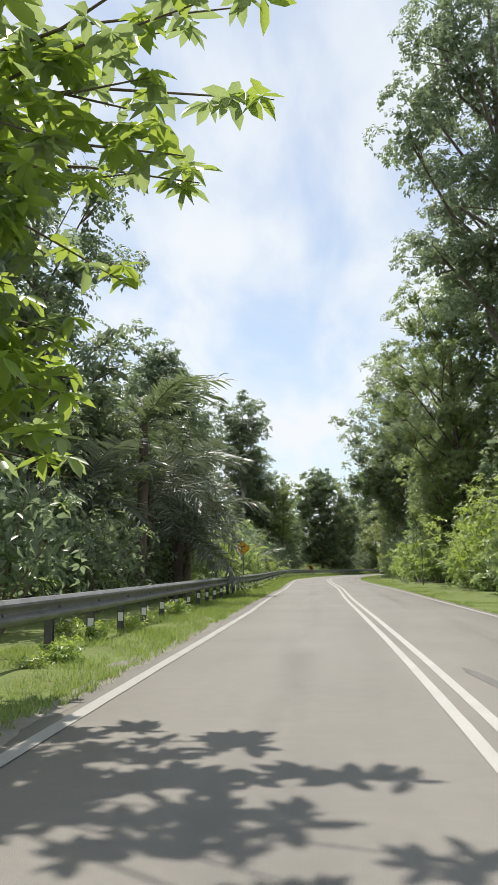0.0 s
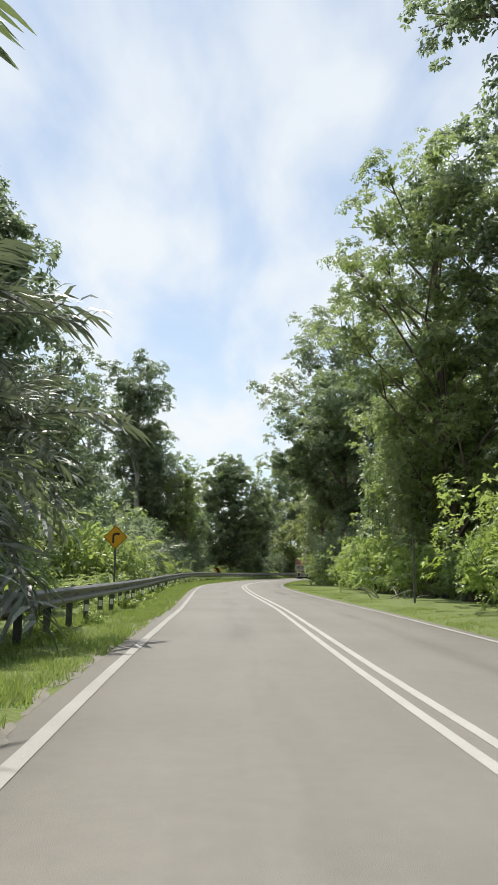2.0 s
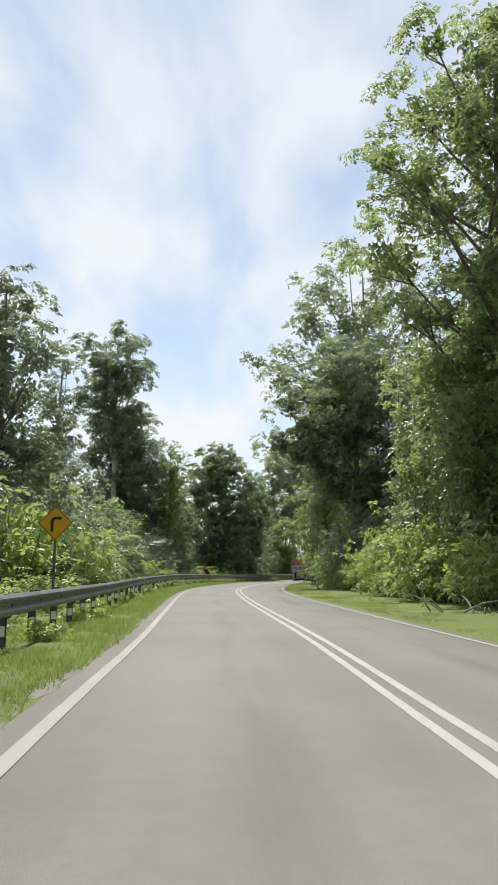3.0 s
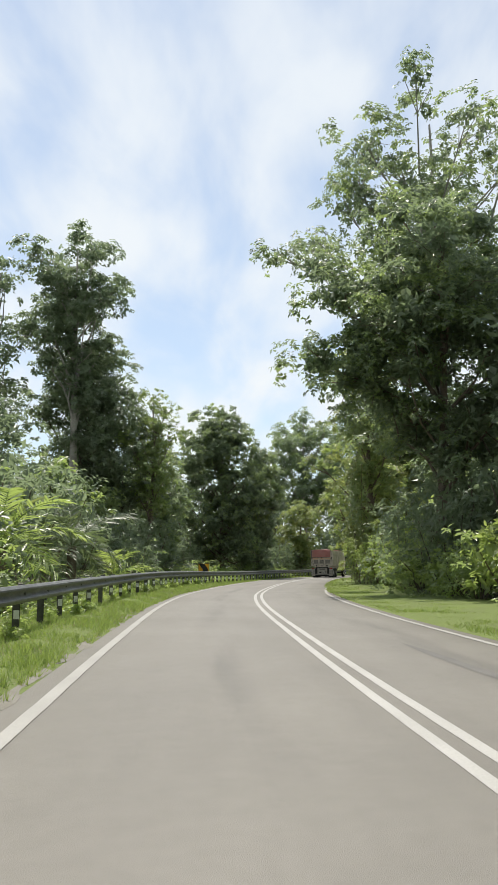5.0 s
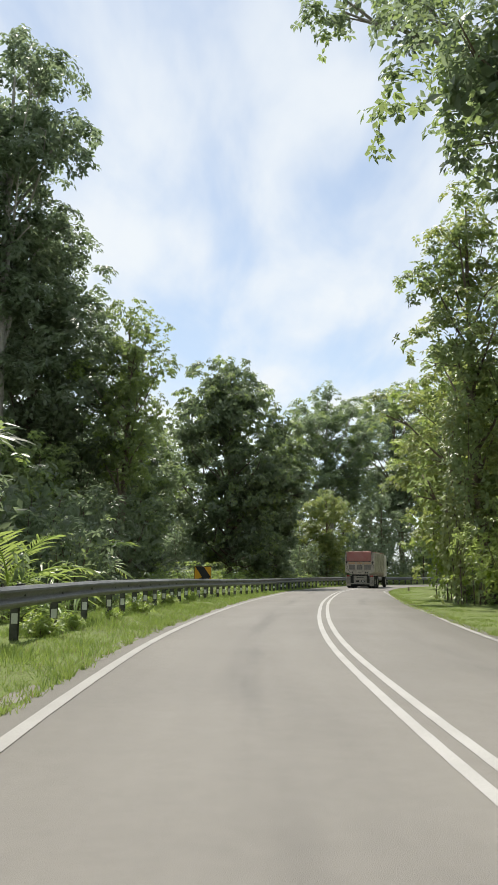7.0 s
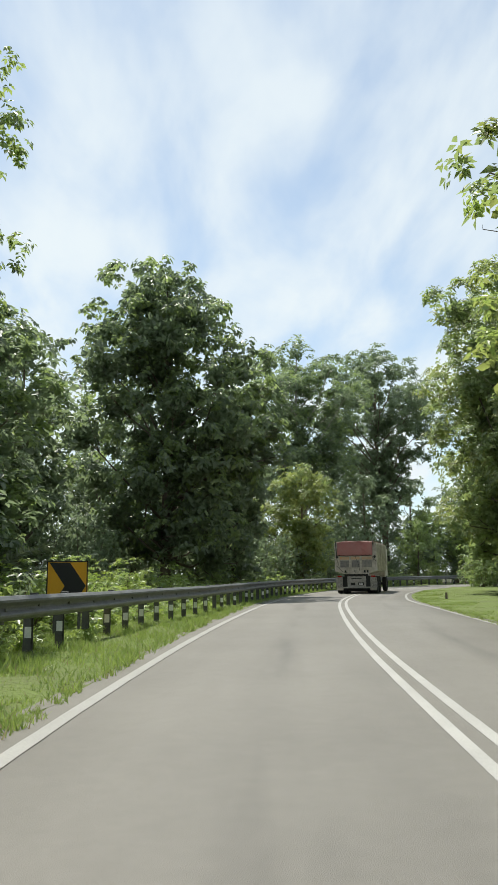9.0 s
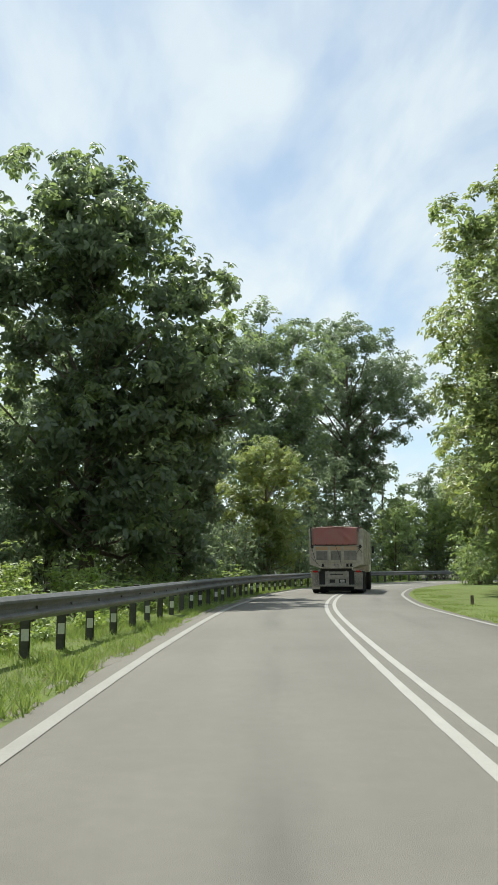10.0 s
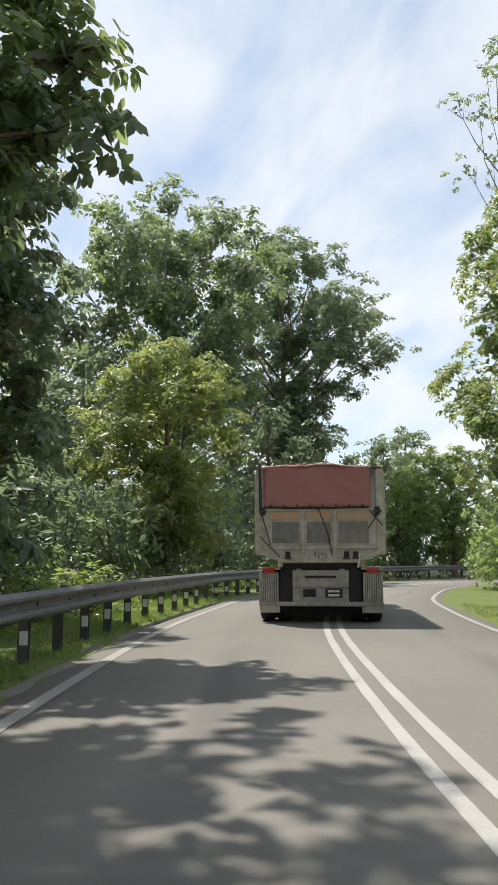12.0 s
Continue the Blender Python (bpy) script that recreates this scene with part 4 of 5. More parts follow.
YOUNG = [frond_mesh(14, 3.0, 22, 0.55, 0.6, LEAF_BRIGHT), frond_mesh(15, 2.7, 20, 0.5, 0.45, LEAF_OLIVE), frond_mesh(16, 3.2, 24, 0.6, 0.75, LEAF_BRIGHT)]


LIGHT = [frond_mesh(17, 3.0, 26, 0.55, 0.55, LEAF_PALM_GREEN), frond_mesh(18, 2.6, 24, 0.5, 0.75, LEAF_PALM_GREEN), frond_mesh(19, 3.4, 28, 0.6, 0.45, LEAF_PALM_GREEN)]


def palm(x, y, trunk_h, count, size, seed, label="feather palm with arching grey-green fronds", aimed=()):
    """A palm; aimed: (turn, rise, scale) of single fronds that stand out."""
    rng = random.Random(seed)
    t = tagged(new("palm"), label, "palm", "roadside palms")
    t.matrix_basis = pose(x, y, 0)
    hs = np.linspace(0, 1, 7)
    v, f = tube([(0.12 * math.sin(2 * u), 0.1 * u, -0.1 + (trunk_h + 0.1) * u) for u in hs], [0.2 * (1.15 - 0.3 * u) for u in hs], 10)
    new("trunk", mesh_of("trunk", v, f, BARK, True)).parent = t
    turn0 = rng.uniform(0, 360)
    sets = [(turn0 + 137.5 * k + rng.uniform(-10, 10), 66 - 96 * (k / count) + rng.uniform(-8, 8), size * rng.uniform(0.8, 1.1)) for k in range(count)]
    for k, (turn, rise, sc) in enumerate(sets + list(aimed)):
        fr = new("frond", (YOUNG if "yellow" in label else LIGHT if "light green" in label else FRONDS)[k % 3])
        fr.parent = t
        fr.matrix_basis = pose(0.12 * math.sin(2), 0.1, trunk_h - 0.05, 0, 0, turn) @ pose(0, 0, 0, 0, -rise, 0) @ Matrix.Scale(sc, 4)
    return t


def climber_meshes(seed, w, h, leaf, mats):
    """A curtain of climbers: hanging strands with broad leaves on the side that faces -y."""
    rng = np.random.default_rng(seed)
    tubes, place, axis, up = [], [], [], []
    for i in range(int(w * 15)):
        x0 = rng.uniform(-w / 2, w / 2)
        edge = 1 - (2 * abs(x0) / w) ** 2.5
        top = h * (0.35 + 0.65 * edge) * rng.uniform(0.55, 1.0)
        low = max(0.1, top * rng.uniform(0.05, 0.55)) if rng.random() < 0.6 else 0.1
        out = rng.uniform(-0.5, 0.35)
        zs = np.arange(low, top, leaf * 0.40)
        if len(zs) < 3:
            continue
        xs = x0 + 0.25 * np.sin(zs * 1.3 + i) + rng.normal(0, 0.03, len(zs))
        ys = -0.55 * np.sin(np.clip(zs / h, 0, 1) * 2.6) - out + 0.18 * np.sin(zs * 0.9 + i * 2)
        n = len(zs)
        if i % 3 == 0:
            q = [0, n // 2, n - 1]
            tubes.append(tube([(xs[k], ys[k] + 0.1, zs[k] if k else -0.1) for k in q], [0.025, 0.02, 0.01], 5))
        pos = np.stack([xs, ys, zs], 1) + rng.normal(0, leaf * 0.55, (n, 3))
        place.append(pos)
        axis.append(np.c_[rng.normal(0, 0.55, n), rng.uniform(-0.9, -0.1, n), rng.uniform(-1.0, -0.2, n)])
        up.append(np.c_[rng.normal(0, 0.35, n), np.full(n, -0.75), rng.uniform(0.5, 1.1, n)])
    place, axis, up = np.concatenate(place), np.concatenate(axis), np.concatenate(up)
    place[:, 2] = np.maximum(place[:, 2], 0.05)
    n = len(place)
    length = leaf * rng.uniform(0.6, 1.3, n)
    pick = ((np.sin(place[:, 0] * 1.7 + seed) + np.sin(place[:, 2] * 0.8)) + rng.normal(0, 0.5, n) > 0.3).astype(int)
    crown = leaf_mesh("leaves", place, axis, up, length, length * rng.uniform(0.5, 0.7, n), list(mats), pick, True)
    return join_tubes("stems", tubes, BARK), crown


def climbers(meshes, x, y, turn, label):
    return plant("climbing_vine", meshes, pose(x, y, 0, 0, 0, turn), label, "vine", "climbers at the forest edge")


# ---- the trees that stand out along the road ----
def tree(x, y, h, base, r, seed, leaf, label, mats=(LEAF_DARK, LEAF_MID), name="tree", **more):
    return plant(name, crown_and_trunk(seed, h, base, r, leaf, mats=mats, **more), pose(x, y, 0), label, "tree")


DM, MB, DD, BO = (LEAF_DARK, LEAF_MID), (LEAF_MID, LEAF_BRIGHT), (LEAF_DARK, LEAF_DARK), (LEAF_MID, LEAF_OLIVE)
# right-hand side
tree(9.9, 37, 33, 12.5, 6.3, 21, 0.20, "tall dark broadleaf tree with its crown over the road edge", DD, lobes=26, fill=1.0, slim=0.30, core=1.1)
tree(11.7, 60, 24, 2.5, 6.0, 22, 0.17, "tall dense green tree draped with climbers", (LEAF_MID, LEAF_MID), lobes=34, fill=0.8, slim=0.31, core=1.5)
tree(11.6, 63.5, 14, 1.0, 4.8, 27, 0.19, "vine-hung green tree at the forest edge", MB, lobes=18, fill=0.8, slim=0.36, core=1.5)
tree(11.6, 94, 28, 13, 6.4, 23, 0.21, "very tall spreading tree whose branches reach over the road", DM, lobes=30, fill=0.75, slim=0.25, bark=BARK_PALE, core=0.8, top_heavy=0.74,
     reaching=((-8.2, 1.5, 18.4, 1.25), (-6.2, 2.5, 19.4, 1.2), (-4.2, -1.5, 21.0, 1.3), (-2.9, 1.0, 15.4, 1.4), (-2.5, 0.0, 12.6, 1.4), (-3.0, 1.0, 9.6, 1.3)))
tree(9.2, 86.5, 18.5, 5.5, 5.3, 24, 0.205, "dense dark green tree hung with climbers beside the road", DM, lobes=26, fill=0.85, slim=0.38, core=1.8,
     reaching=((-4.6, 0.0, 9.8, 1.7), (-4.3, -1.0, 12.2, 1.7), (-4.0, 1.5, 14.4, 1.6)))
tree(18.2, 131.5, 18, 0.6, 5.4, 25, 0.22, "tall yellow-green tree at the inside of the bend", (LEAF_MID, LEAF_OLIVE), lobes=34, fill=0.95, slim=0.36, core=2.4)
tree(22.5, 137.5, 15, 0.6, 4.6, 28, 0.30, "leafy green tree inside the bend", BO, lobes=20, fill=0.85, slim=0.36)
tree(15.5, 57, 27, 7, 6.0, 29, 0.34, "tall dark tree behind the forest edge", DM, lobes=24, fill=0.8, slim=0.34)
tree(28.2, 154, 18.6, 1.5, 4.9, 26, 0.25, "slender tall tree with olive-green foliage", (LEAF_MID, LEAF_OLIVE), lobes=32, fill=1.0, slim=0.38, core=2.2)
tree(25.3, 153, 24.5, 17, 2.6, 45, 0.18, "thin treetop of fine bare twigs with few leaves", DM, lobes=9, fill=0.3, slim=0.30, core=0.0, bark=BARK_PALE, trunk_r=0.13)
tree(10.2, 104.5, 17.8, 1.0, 3.7, 47, 0.22, "tall leafy green tree leaning over the verge", (LEAF_MID, LEAF_OLIVE), lobes=22, fill=0.9, slim=0.38)
tree(10.8, 109, 11.5, 0.3, 3.4, 48, 0.22, "bright leafy tree wrapped in climbers by the verge", (LEAF_OLIVE, LEAF_BRIGHT), lobes=20, fill=0.85, slim=0.38)
# left-hand side
tree(-8.2, 24.5, 16.5, 3.5, 4.2, 31, 0.20, "small-leaved dark tree overhanging the verge", DD, lobes=24, fill=0.7, slim=0.32, squash=0.55, core=1.3)
tree(-10.2, 17, 15, 4.0, 4.4, 49, 0.24, "dark shady tree behind the guardrail", DD, lobes=18, fill=0.8, slim=0.36, core=1.6)
tree(-6.9, 26.8, 7.6, 0.4, 2.0, 57, 0.17, "slim leafy tree in the thicket behind the guardrail", DM, lobes=16, fill=0.8, slim=0.42, core=1.6)
tree(-9.0, 45.4, 14.6, 3, 2.9, 32, 0.21, "dark rounded tree behind the palms", DD, lobes=26, fill=1.15, slim=0.46, core=2.4)
tree(-10.6, 68.8, 15.8, 3, 3.9, 33, 0.22, "dark tree with a ragged crown behind the sign", DD, lobes=20, fill=0.8, slim=0.36, core=1.5)
tree(-10.0, 107.5, 25.2, 12, 4.0, 34, 0.27, "tall rounded dark tree with a clear pale trunk", DD, lobes=22, fill=1.05, slim=0.36, bark=BARK_PALE, top_heavy=0.66, core=1.7)
tree(-9.0, 110.5, 18.5, 4, 4.9, 35, 0.27, "dark tree with a broad crown", DD, lobes=20, fill=1.0, core=1.7)
tree(-14.5, 106, 23, 9, 3.4, 36, 0.30, "tall slender tree with a thin crown", DD, lobes=12, fill=0.65, bark=BARK_PALE)
tree(-5.2, 110.5, 14.2, 4.5, 2.6, 37, 0.16, "slender light green tree with fine hanging twigs", (LEAF_MID, LEAF_BRIGHT), lobes=20, fill=0.8, slim=0.40, droop=0.9, core=0.7)
tree(-4.9, 114.5, 8.6, 0.8, 2.8, 38, 0.24, "low dense dark green tree", DM, lobes=12, fill=1.0)
tree(0.3, 133.8, 18.0, 0.8, 5.7, 39, 0.29, "massive dark tree with large drooping leaves close to the guardrail", DM, lobes=30, fill=0.9, slim=0.33, droop=0.9, oval=True, core=2.8, top_heavy=0.47,
     reaching=((5.7, 1.5, 8.6, 0.7), (5.4, 1.0, 6.9, 0.6), (5.4, 3.0, 10.6, 0.8), (4.8, 2.6, 8.0, 0.8)))
tree(-6.8, 119.8, 10.2, 0.3, 3.1, 55, 0.20, "dense dark tree with a sunlit edge behind the chevron", DD, lobes=20, fill=0.8, slim=0.38, core=1.6)
tree(-6.6, 126.5, 10.8, 0.3, 3.2, 56, 0.22, "dense dark tree in the thicket behind the chevron", DD, lobes=18, fill=0.8, slim=0.38, core=1.6)
tree(4.3, 140.8, 13.0, 0.2, 2.9, 46, 0.30, "dark tree with large leaves beside the massive one", DD, lobes=24, fill=0.9, slim=0.40, droop=0.9, oval=True)
tree(13.6, 171, 24.6, 7.0, 7.2, 40, 0.34, "broad green tree on the outside of the bend", DM, core=1.6, lobes=28, fill=0.9, bark=BARK_PALE, slim=0.31, top_heavy=0.62)
tree(25.0, 182, 27.6, 6.0, 7.4, 41, 0.34, "tall forked tree with a spreading crown", DD, lobes=34, fill=0.9, slim=0.29, core=1.7, top_heavy=0.66, reaching=((7.0, 3, 21.0, 1.9), (7.4, -1, 17.0, 1.7)))
tree(10.2, 152.6, 9.4, 0.8, 3.5, 42, 0.18, "light olive-green small tree behind the guardrail", (LEAF_OLIVE, LEAF_MID), lobes=22, fill=0.9, slim=0.36, core=1.4)
tree(33, 172.5, 9.0, 0.8, 3.8, 43, 0.28, "light green small tree by the far bend", MB, lobes=14, fill=0.9)
tree(42, 199, 15.0, 3, 4.4, 44, 0.36, "distant green tree beyond the bend", DM, lobes=14, fill=0.9)


# the branch with large fresh leaves that hangs over the verge
def hanging_branches(m):
    rng = np.random.default_rng(7)
    t = tagged(new("overhanging_tree"), "young tree with large bright green leaves over the verge", "tree")
    t.matrix_basis = m
    tubes = [tube([(0, 0, -0.1), (0.1, -0.05, 2.0), (0.35, -0.2, 3.9), (0.6, -0.3, 6.5)], [0.13, 0.11, 0.08, 0.04], 9)]
    place, axis, up = [], [], []
    for k in range(66):
        z0 = 2.2 + 4.2 * k / 66
        a = np.array([0.1 + 0.09 * z0, -0.06 * z0, z0])
        ang = rng.uniform(-1.25, 0.3)
        reach = rng.uniform(1.6, 3.6) * float(np.interp(z0, [2.0, 3.2, 4.2, 5.0, 5.5, 5.9], [0.60, 0.68, 0.74, 0.84, 0.94, 1.08]))
        e = a + np.array([reach * math.cos(ang), reach * math.sin(ang), rng.uniform(-0.35, 0.35)])
        mid = (a + e) / 2 + np.array([0, 0, 0.3]) + rng.normal(0, 0.18, 3)
        tubes.append(tube([a, mid, e], [0.028, 0.018, 0.007], 5))
        for q in range(rng.integers(6, 10)):
            u = 1.0 if q == 0 else rng.uniform(0.25, 1.0)
            c = (1 - u) ** 2 * a + 2 * u * (1 - u) * mid + u ** 2 * e + rng.normal(0, 0.10, 3)
            d0 = rng.uniform(0, 6.28)
            for w in range(7):
                d = d0 + w * 2.39996
                place.append(c)
                axis.append((math.cos(d) * 0.8, math.sin(d) * 0.8, rng.uniform(-0.9, 0.25)))
                up.append((rng.normal(0, 0.3), rng.normal(0, 0.3), 1.0))
    n = len(place)
    length = rng.uniform(0.20, 0.38, n)
    new("trunk", join_tubes("trunk", tubes, BARK)).parent = t
    new("crown", leaf_mesh("crown", np.array(place), np.array(axis, float), np.array(up, float), length, length * rng.uniform(0.34, 0.44, n), [LEAF_FRESH, LEAF_MID], (np.arange(n) // 7 % 5 < 2).astype(int), True)).parent = t
    return t


hanging_branches(pose(-3.75, 7.8, 0, 0, 0, 0))

# palms and shrubs by the guardrail
LOW_SPOTS = []
palm(-5.8, 28.9, 6.5, 18, 1.05, 1, "tall palm with light green fronds over the guardrail", aimed=((4, 39, 1.1), (50, 45, 1.0), (-40, 40, 1.05)))
palm(-5.6, 34.2, 5.2, 18, 1.0, 2, aimed=((11, 30, 1.17), (-30, 32, 1.05), (-62, 16, 1.1)))
palm(-5.3, 35.6, 3.4, 20, 0.95, 3, aimed=((-9, 22, 1.15), (-35, 12, 1.1), (-60, -5, 1.05)))
palm(-5.1, 32.4, 2.3, 16, 0.9, 13, aimed=((2, -14, 1.15), (-24, -18, 1.1), (-45, -4, 1.1), (-12, 12, 1.1)))
palm(-6.0, 31.0, 4.2, 18, 1.05, 16, aimed=((-35, 5, 1.1),))
palm(-8.2, 38.0, 4.6, 16, 1.0, 17)
palm(-8.4, 45.5, 2.0, 16, 0.95, 4, "low palm with yellow-green fronds by the guardrail")
palm(-7.2, 25.5, 3.0, 18, 1.1, 14)
for x, y, sc in ((-6.2, 29.8, 0.75), (-6.4, 33.2, 0.7), (-7.0, 36.4, 0.8), (-6.6, 27.5, 0.8), (-8.4, 41.5, 0.85), (-7.8, 43.0, 0.7), (-8.6, 33.5, 1.0)):
    LOW_SPOTS.append((x, y, sc))
palm(-6.4, 62.5, 1.4, 14, 0.8, 5, "low palm with yellow-green fronds by the guardrail")
palm(-6.9, 77.5, 1.8, 13, 0.95, 6, "low palm with yellow-green fronds by the guardrail")
palm(-5.9, 84.0, 2.0, 11, 0.95, 7, "low palm with light green fronds by the guardrail")
palm(-5.4, 99.5, 0.9, 14, 0.8, 8, "low palm with yellow-green fronds by the guardrail")
palm(-3.9, 113.2, 0.8, 13, 0.72, 18, "low palm with dusty fronds behind the chevron")
palm(-5.2, 91.5, 0.6, 10, 0.75, 15, "low palm with yellow-green fronds by the guardrail")
palm(15.8, 118.0, 3.2, 16, 0.9, 9, "feather palm among the trees at the bend")
palm(11.0, 68.0, 3.4, 16, 0.9, 10, "feather palm among the trees at the forest edge")

# ---- forest edge: a few kinds, each repeated ----
KINDS = [crown_and_trunk(51, 12, 2.0, 3.8, 0.36, lobes=14, fill=0.33, slim=0.40, core=1.1, heart=0.56, mats=DD),
         crown_and_trunk(52, 15, 3.0, 4.2, 0.40, lobes=15, fill=0.33, slim=0.40, core=1.1, heart=0.56, mats=DD),
         crown_and_trunk(53, 18, 5.0, 4.6, 0.44, lobes=16, fill=0.33, slim=0.38, core=1.1, heart=0.56, mats=BO),
         crown_and_trunk(54, 9, 1.2, 3.2, 0.31, lobes=13, fill=0.48, slim=0.40, core=1.1, heart=0.56, mats=MB)]
FOREST_LABEL = ["dark green forest tree in the roadside jungle", "tall dark forest tree in the roadside jungle",
                "tall olive-green forest tree behind the edge", "small green tree at the forest edge"]
SHRUBS = [bush_meshes(61, 2.6, 1.9, 0.165, MB, fill=0.72), bush_meshes(62, 3.6, 2.2, 0.185, DM, fill=0.55), bush_meshes(63, 1.7, 1.5, 0.17, (LEAF_BRIGHT, LEAF_MID), fill=0.55), bush_meshes(64, 3.0, 2.0, 0.215, (LEAF_BRIGHT, LEAF_MID), fill=0.6, oval=True), bush_meshes(66, 3.6, 2.3, 0.145, (LEAF_BRIGHT, LEAF_FRESH), fill=0.72), bush_meshes(67, 4.0, 2.2, 0.17, DD, fill=0.45)]
WEED = bush_meshes(65, 1.5, 1.5, 0.36, (LEAF_BRIGHT, LEAF_FRESH), fill=0.5)
SHRUB_LABEL = ["leafy green roadside shrub", "tall dark green shrub at the forest edge", "low yellow-green shrub on the verge", "large-leaved bright green shrub", "sunlit yellow-green bush with fine drooping leaves", "tall dark undergrowth deep in the shade of the woods"]


def forest(kind, x, y, scale, turn):
    m = pose(x, y, 0, 0, 0, turn) @ Matrix.Scale(scale, 4)
    return plant("forest_tree", KINDS[kind], m, FOREST_LABEL[kind], "tree", "forest trees")


def shrub(kind, x, y, scale, turn, flat=1.0):
    m = pose(x, y, 0, 0, 0, turn) @ Matrix.Diagonal((scale, scale, scale * flat, 1))
    return plant("shrub", SHRUBS[kind], m, SHRUB_LABEL[kind], "shrub", "roadside shrubs")


rng = random.Random(12)
# rows of trees on both sides, set by arc length and offset from the middle line
for side, off, s0, s1, step, kinds, small in ((-1, 12.2, 64, 172, 6.0, (0, 3, 3), 0.82), (-1, 18, 60, 240, 12.0, (1, 0), 0.9), (-1, 26, 150, 250, 13, (2, 1), 0.95),
                                              (1, 11.4, 68, 196, 5.5, (0, 3, 1), 0.95), (1, 17.5, 70, 200, 12.0, (1, 2), 0.95), (1, 26, 150, 200, 18, (2,), 0.95)):
    s = s0
    while s < s1:
        o = off + rng.uniform(-1.0, 1.4)
        k = kinds[rng.randrange(len(kinds))]
        sc = small * rng.uniform(0.82, 1.12)
        if side > 0 and s > 150:
            o += 2.0
        if side < 0 and s > 180:
            o += 3.0
        if side < 0 and s > 222:
            sc *= 0.72
        x, y = beside(s, side * o)
        forest(k, float(x), float(y), sc, rng.uniform(0, 360))
        s += step * rng.uniform(0.8, 1.25)
# undergrowth that closes the view below the crowns on the outside of the bend
for x, y, k, sc in ((4.0, 150, 0, 0.9), (-2, 146, 1, 0.9), (8, 163, 0, 1.0), (16, 178, 0, 1.15), (20, 172.5, 0, 0.95), (22, 190, 1, 1.1), (30, 190, 0, 1.1), (33, 184, 0, 0.95), (9, 178, 1, 1.1), (38, 188, 3, 1.1), (45, 186, 3, 0.9), (52, 189, 0, 0.75), (60, 190, 3, 1.0), (50, 182, 3, 0.8), (57, 183, 3, 0.75), (65, 184, 3, 0.8), (74, 185, 3, 0.8), (31, 177, 3, 0.85), (24, 168.5, 3, 0.7), (-6, 128, 1, 0.8), (-8, 136, 1, 1.0), (-10.5, 122.5, 1, 0.85), (-9, 146, 0, 0.85), (-14, 138, 0, 0.9), (-5, 152, 0, 0.9), (-13, 128, 0, 0.8), (0.7, 148.1, 0, 0.75), (30.1, 183.4, 3, 0.9), (1.6, 145.2, 0, 0.75), (29.0, 180.8, 3, 0.9)):
    forest(k, x, y, sc, x * 37 % 360)
# shrubs along both edges
for side, off, s0, s1, step, kinds in ((-1, 7.5, 66, 262, 3.6, (1, 1, 1, 1, 0)), (1, 7.0, 70, 178, 3.0, (0, 3, 0, 2)), (1, 9.2, 72, 222, 5.5, (1, 0, 3))):
    s = s0
    while s < s1:
        o = off + rng.uniform(-0.5, 0.7)
        k = kinds[rng.randrange(len(kinds))]
        sc = rng.uniform(0.75, 1.15)
        if side > 0 and s > 168:
            o += 1.2
        if side > 0 and off < 8 and 107 < s < 114:
            o += 2.4
        x, y = beside(s, side * o)
        # the palms, the warning sign and the chevron stand clear
        clear = side < 0 and off < 8 and (84 < s < 100 or 104 < s < 120 or 134 < s < 154 or 158 < s < 197)
        if not clear:
            shrub(k, float(x), float(y), sc, rng.uniform(0, 360), rng.uniform(0.85, 1.2))
        s += step * rng.uniform(0.75, 1.3)
# tall dark undergrowth that closes the woods behind the edge
for side, off, s0, s1, step in ((-1, 9.9, 64, 262, 5.0), (1, 13.0, 74, 230, 7.0)):
    s = s0
    while s < s1:
        x, y = beside(s, side * (off + rng.uniform(-0.7, 0.9)))
        if not (side < 0 and 170 < s < 202):
            shrub(5, float(x), float(y), rng.uniform(1.0, 1.35) if s < 104 else rng.uniform(1.2, 1.6), rng.uniform(0, 360), rng.uniform(0.9, 1.25))
        s += step * rng.uniform(0.8, 1.2)
for x, y, sc in ((-6.6, 26.5, 0.85), (-6.7, 30.5, 0.85), (-6.7, 34.6, 0.8), (-8.0, 38.2, 1.0), (-8.0, 29.0, 1.35), (-8.6, 34.0, 1.4), (-6.6, 22.5, 0.9), (-9.4, 40.5, 1.5), (-5.9, 25.2, 0.75), (-2.9, 128.5, 0.9), (-1.5, 147.0, 1.5), (-0.4, 143.0, 1.3), (1.2, 139.6, 0.9), (-4.0, 150.0, 1.6), (2.6, 149.5, 1.5), (6.0, 157.5, 1.5), (11.5, 163.0, 1.5), (17.5, 168.5, 1.5), (-1.6, 138.5, 1.1), (-5.6, 132.5, 1.3), (-3.2, 135.5, 1.2), (-8.2, 133.0, 1.4), (-10.5, 128.0, 1.4), (-8.8, 122.0, 1.2), (-6.0, 141.0, 1.5), (-2.6, 140.0, 1.3), (-11.5, 118.5, 1.4), (-12.5, 134.5, 1.5)):
    shrub(5, x, y, sc, rng.uniform(0, 360), rng.uniform(0.9, 1.2))
for x, y, sc in ((8.9, 83.0, 1.0), (10.4, 86.0, 1.4), (8.8, 89.5, 1.0), (11.4, 81.0, 1.5), (11.8, 90.0, 1.6), (10.2, 95.0, 1.2)):
    shrub(5, x, y, sc, rng.uniform(0, 360), 1.2)
# creepers and saplings that fill the ground just behind the guardrail
s = 96.0
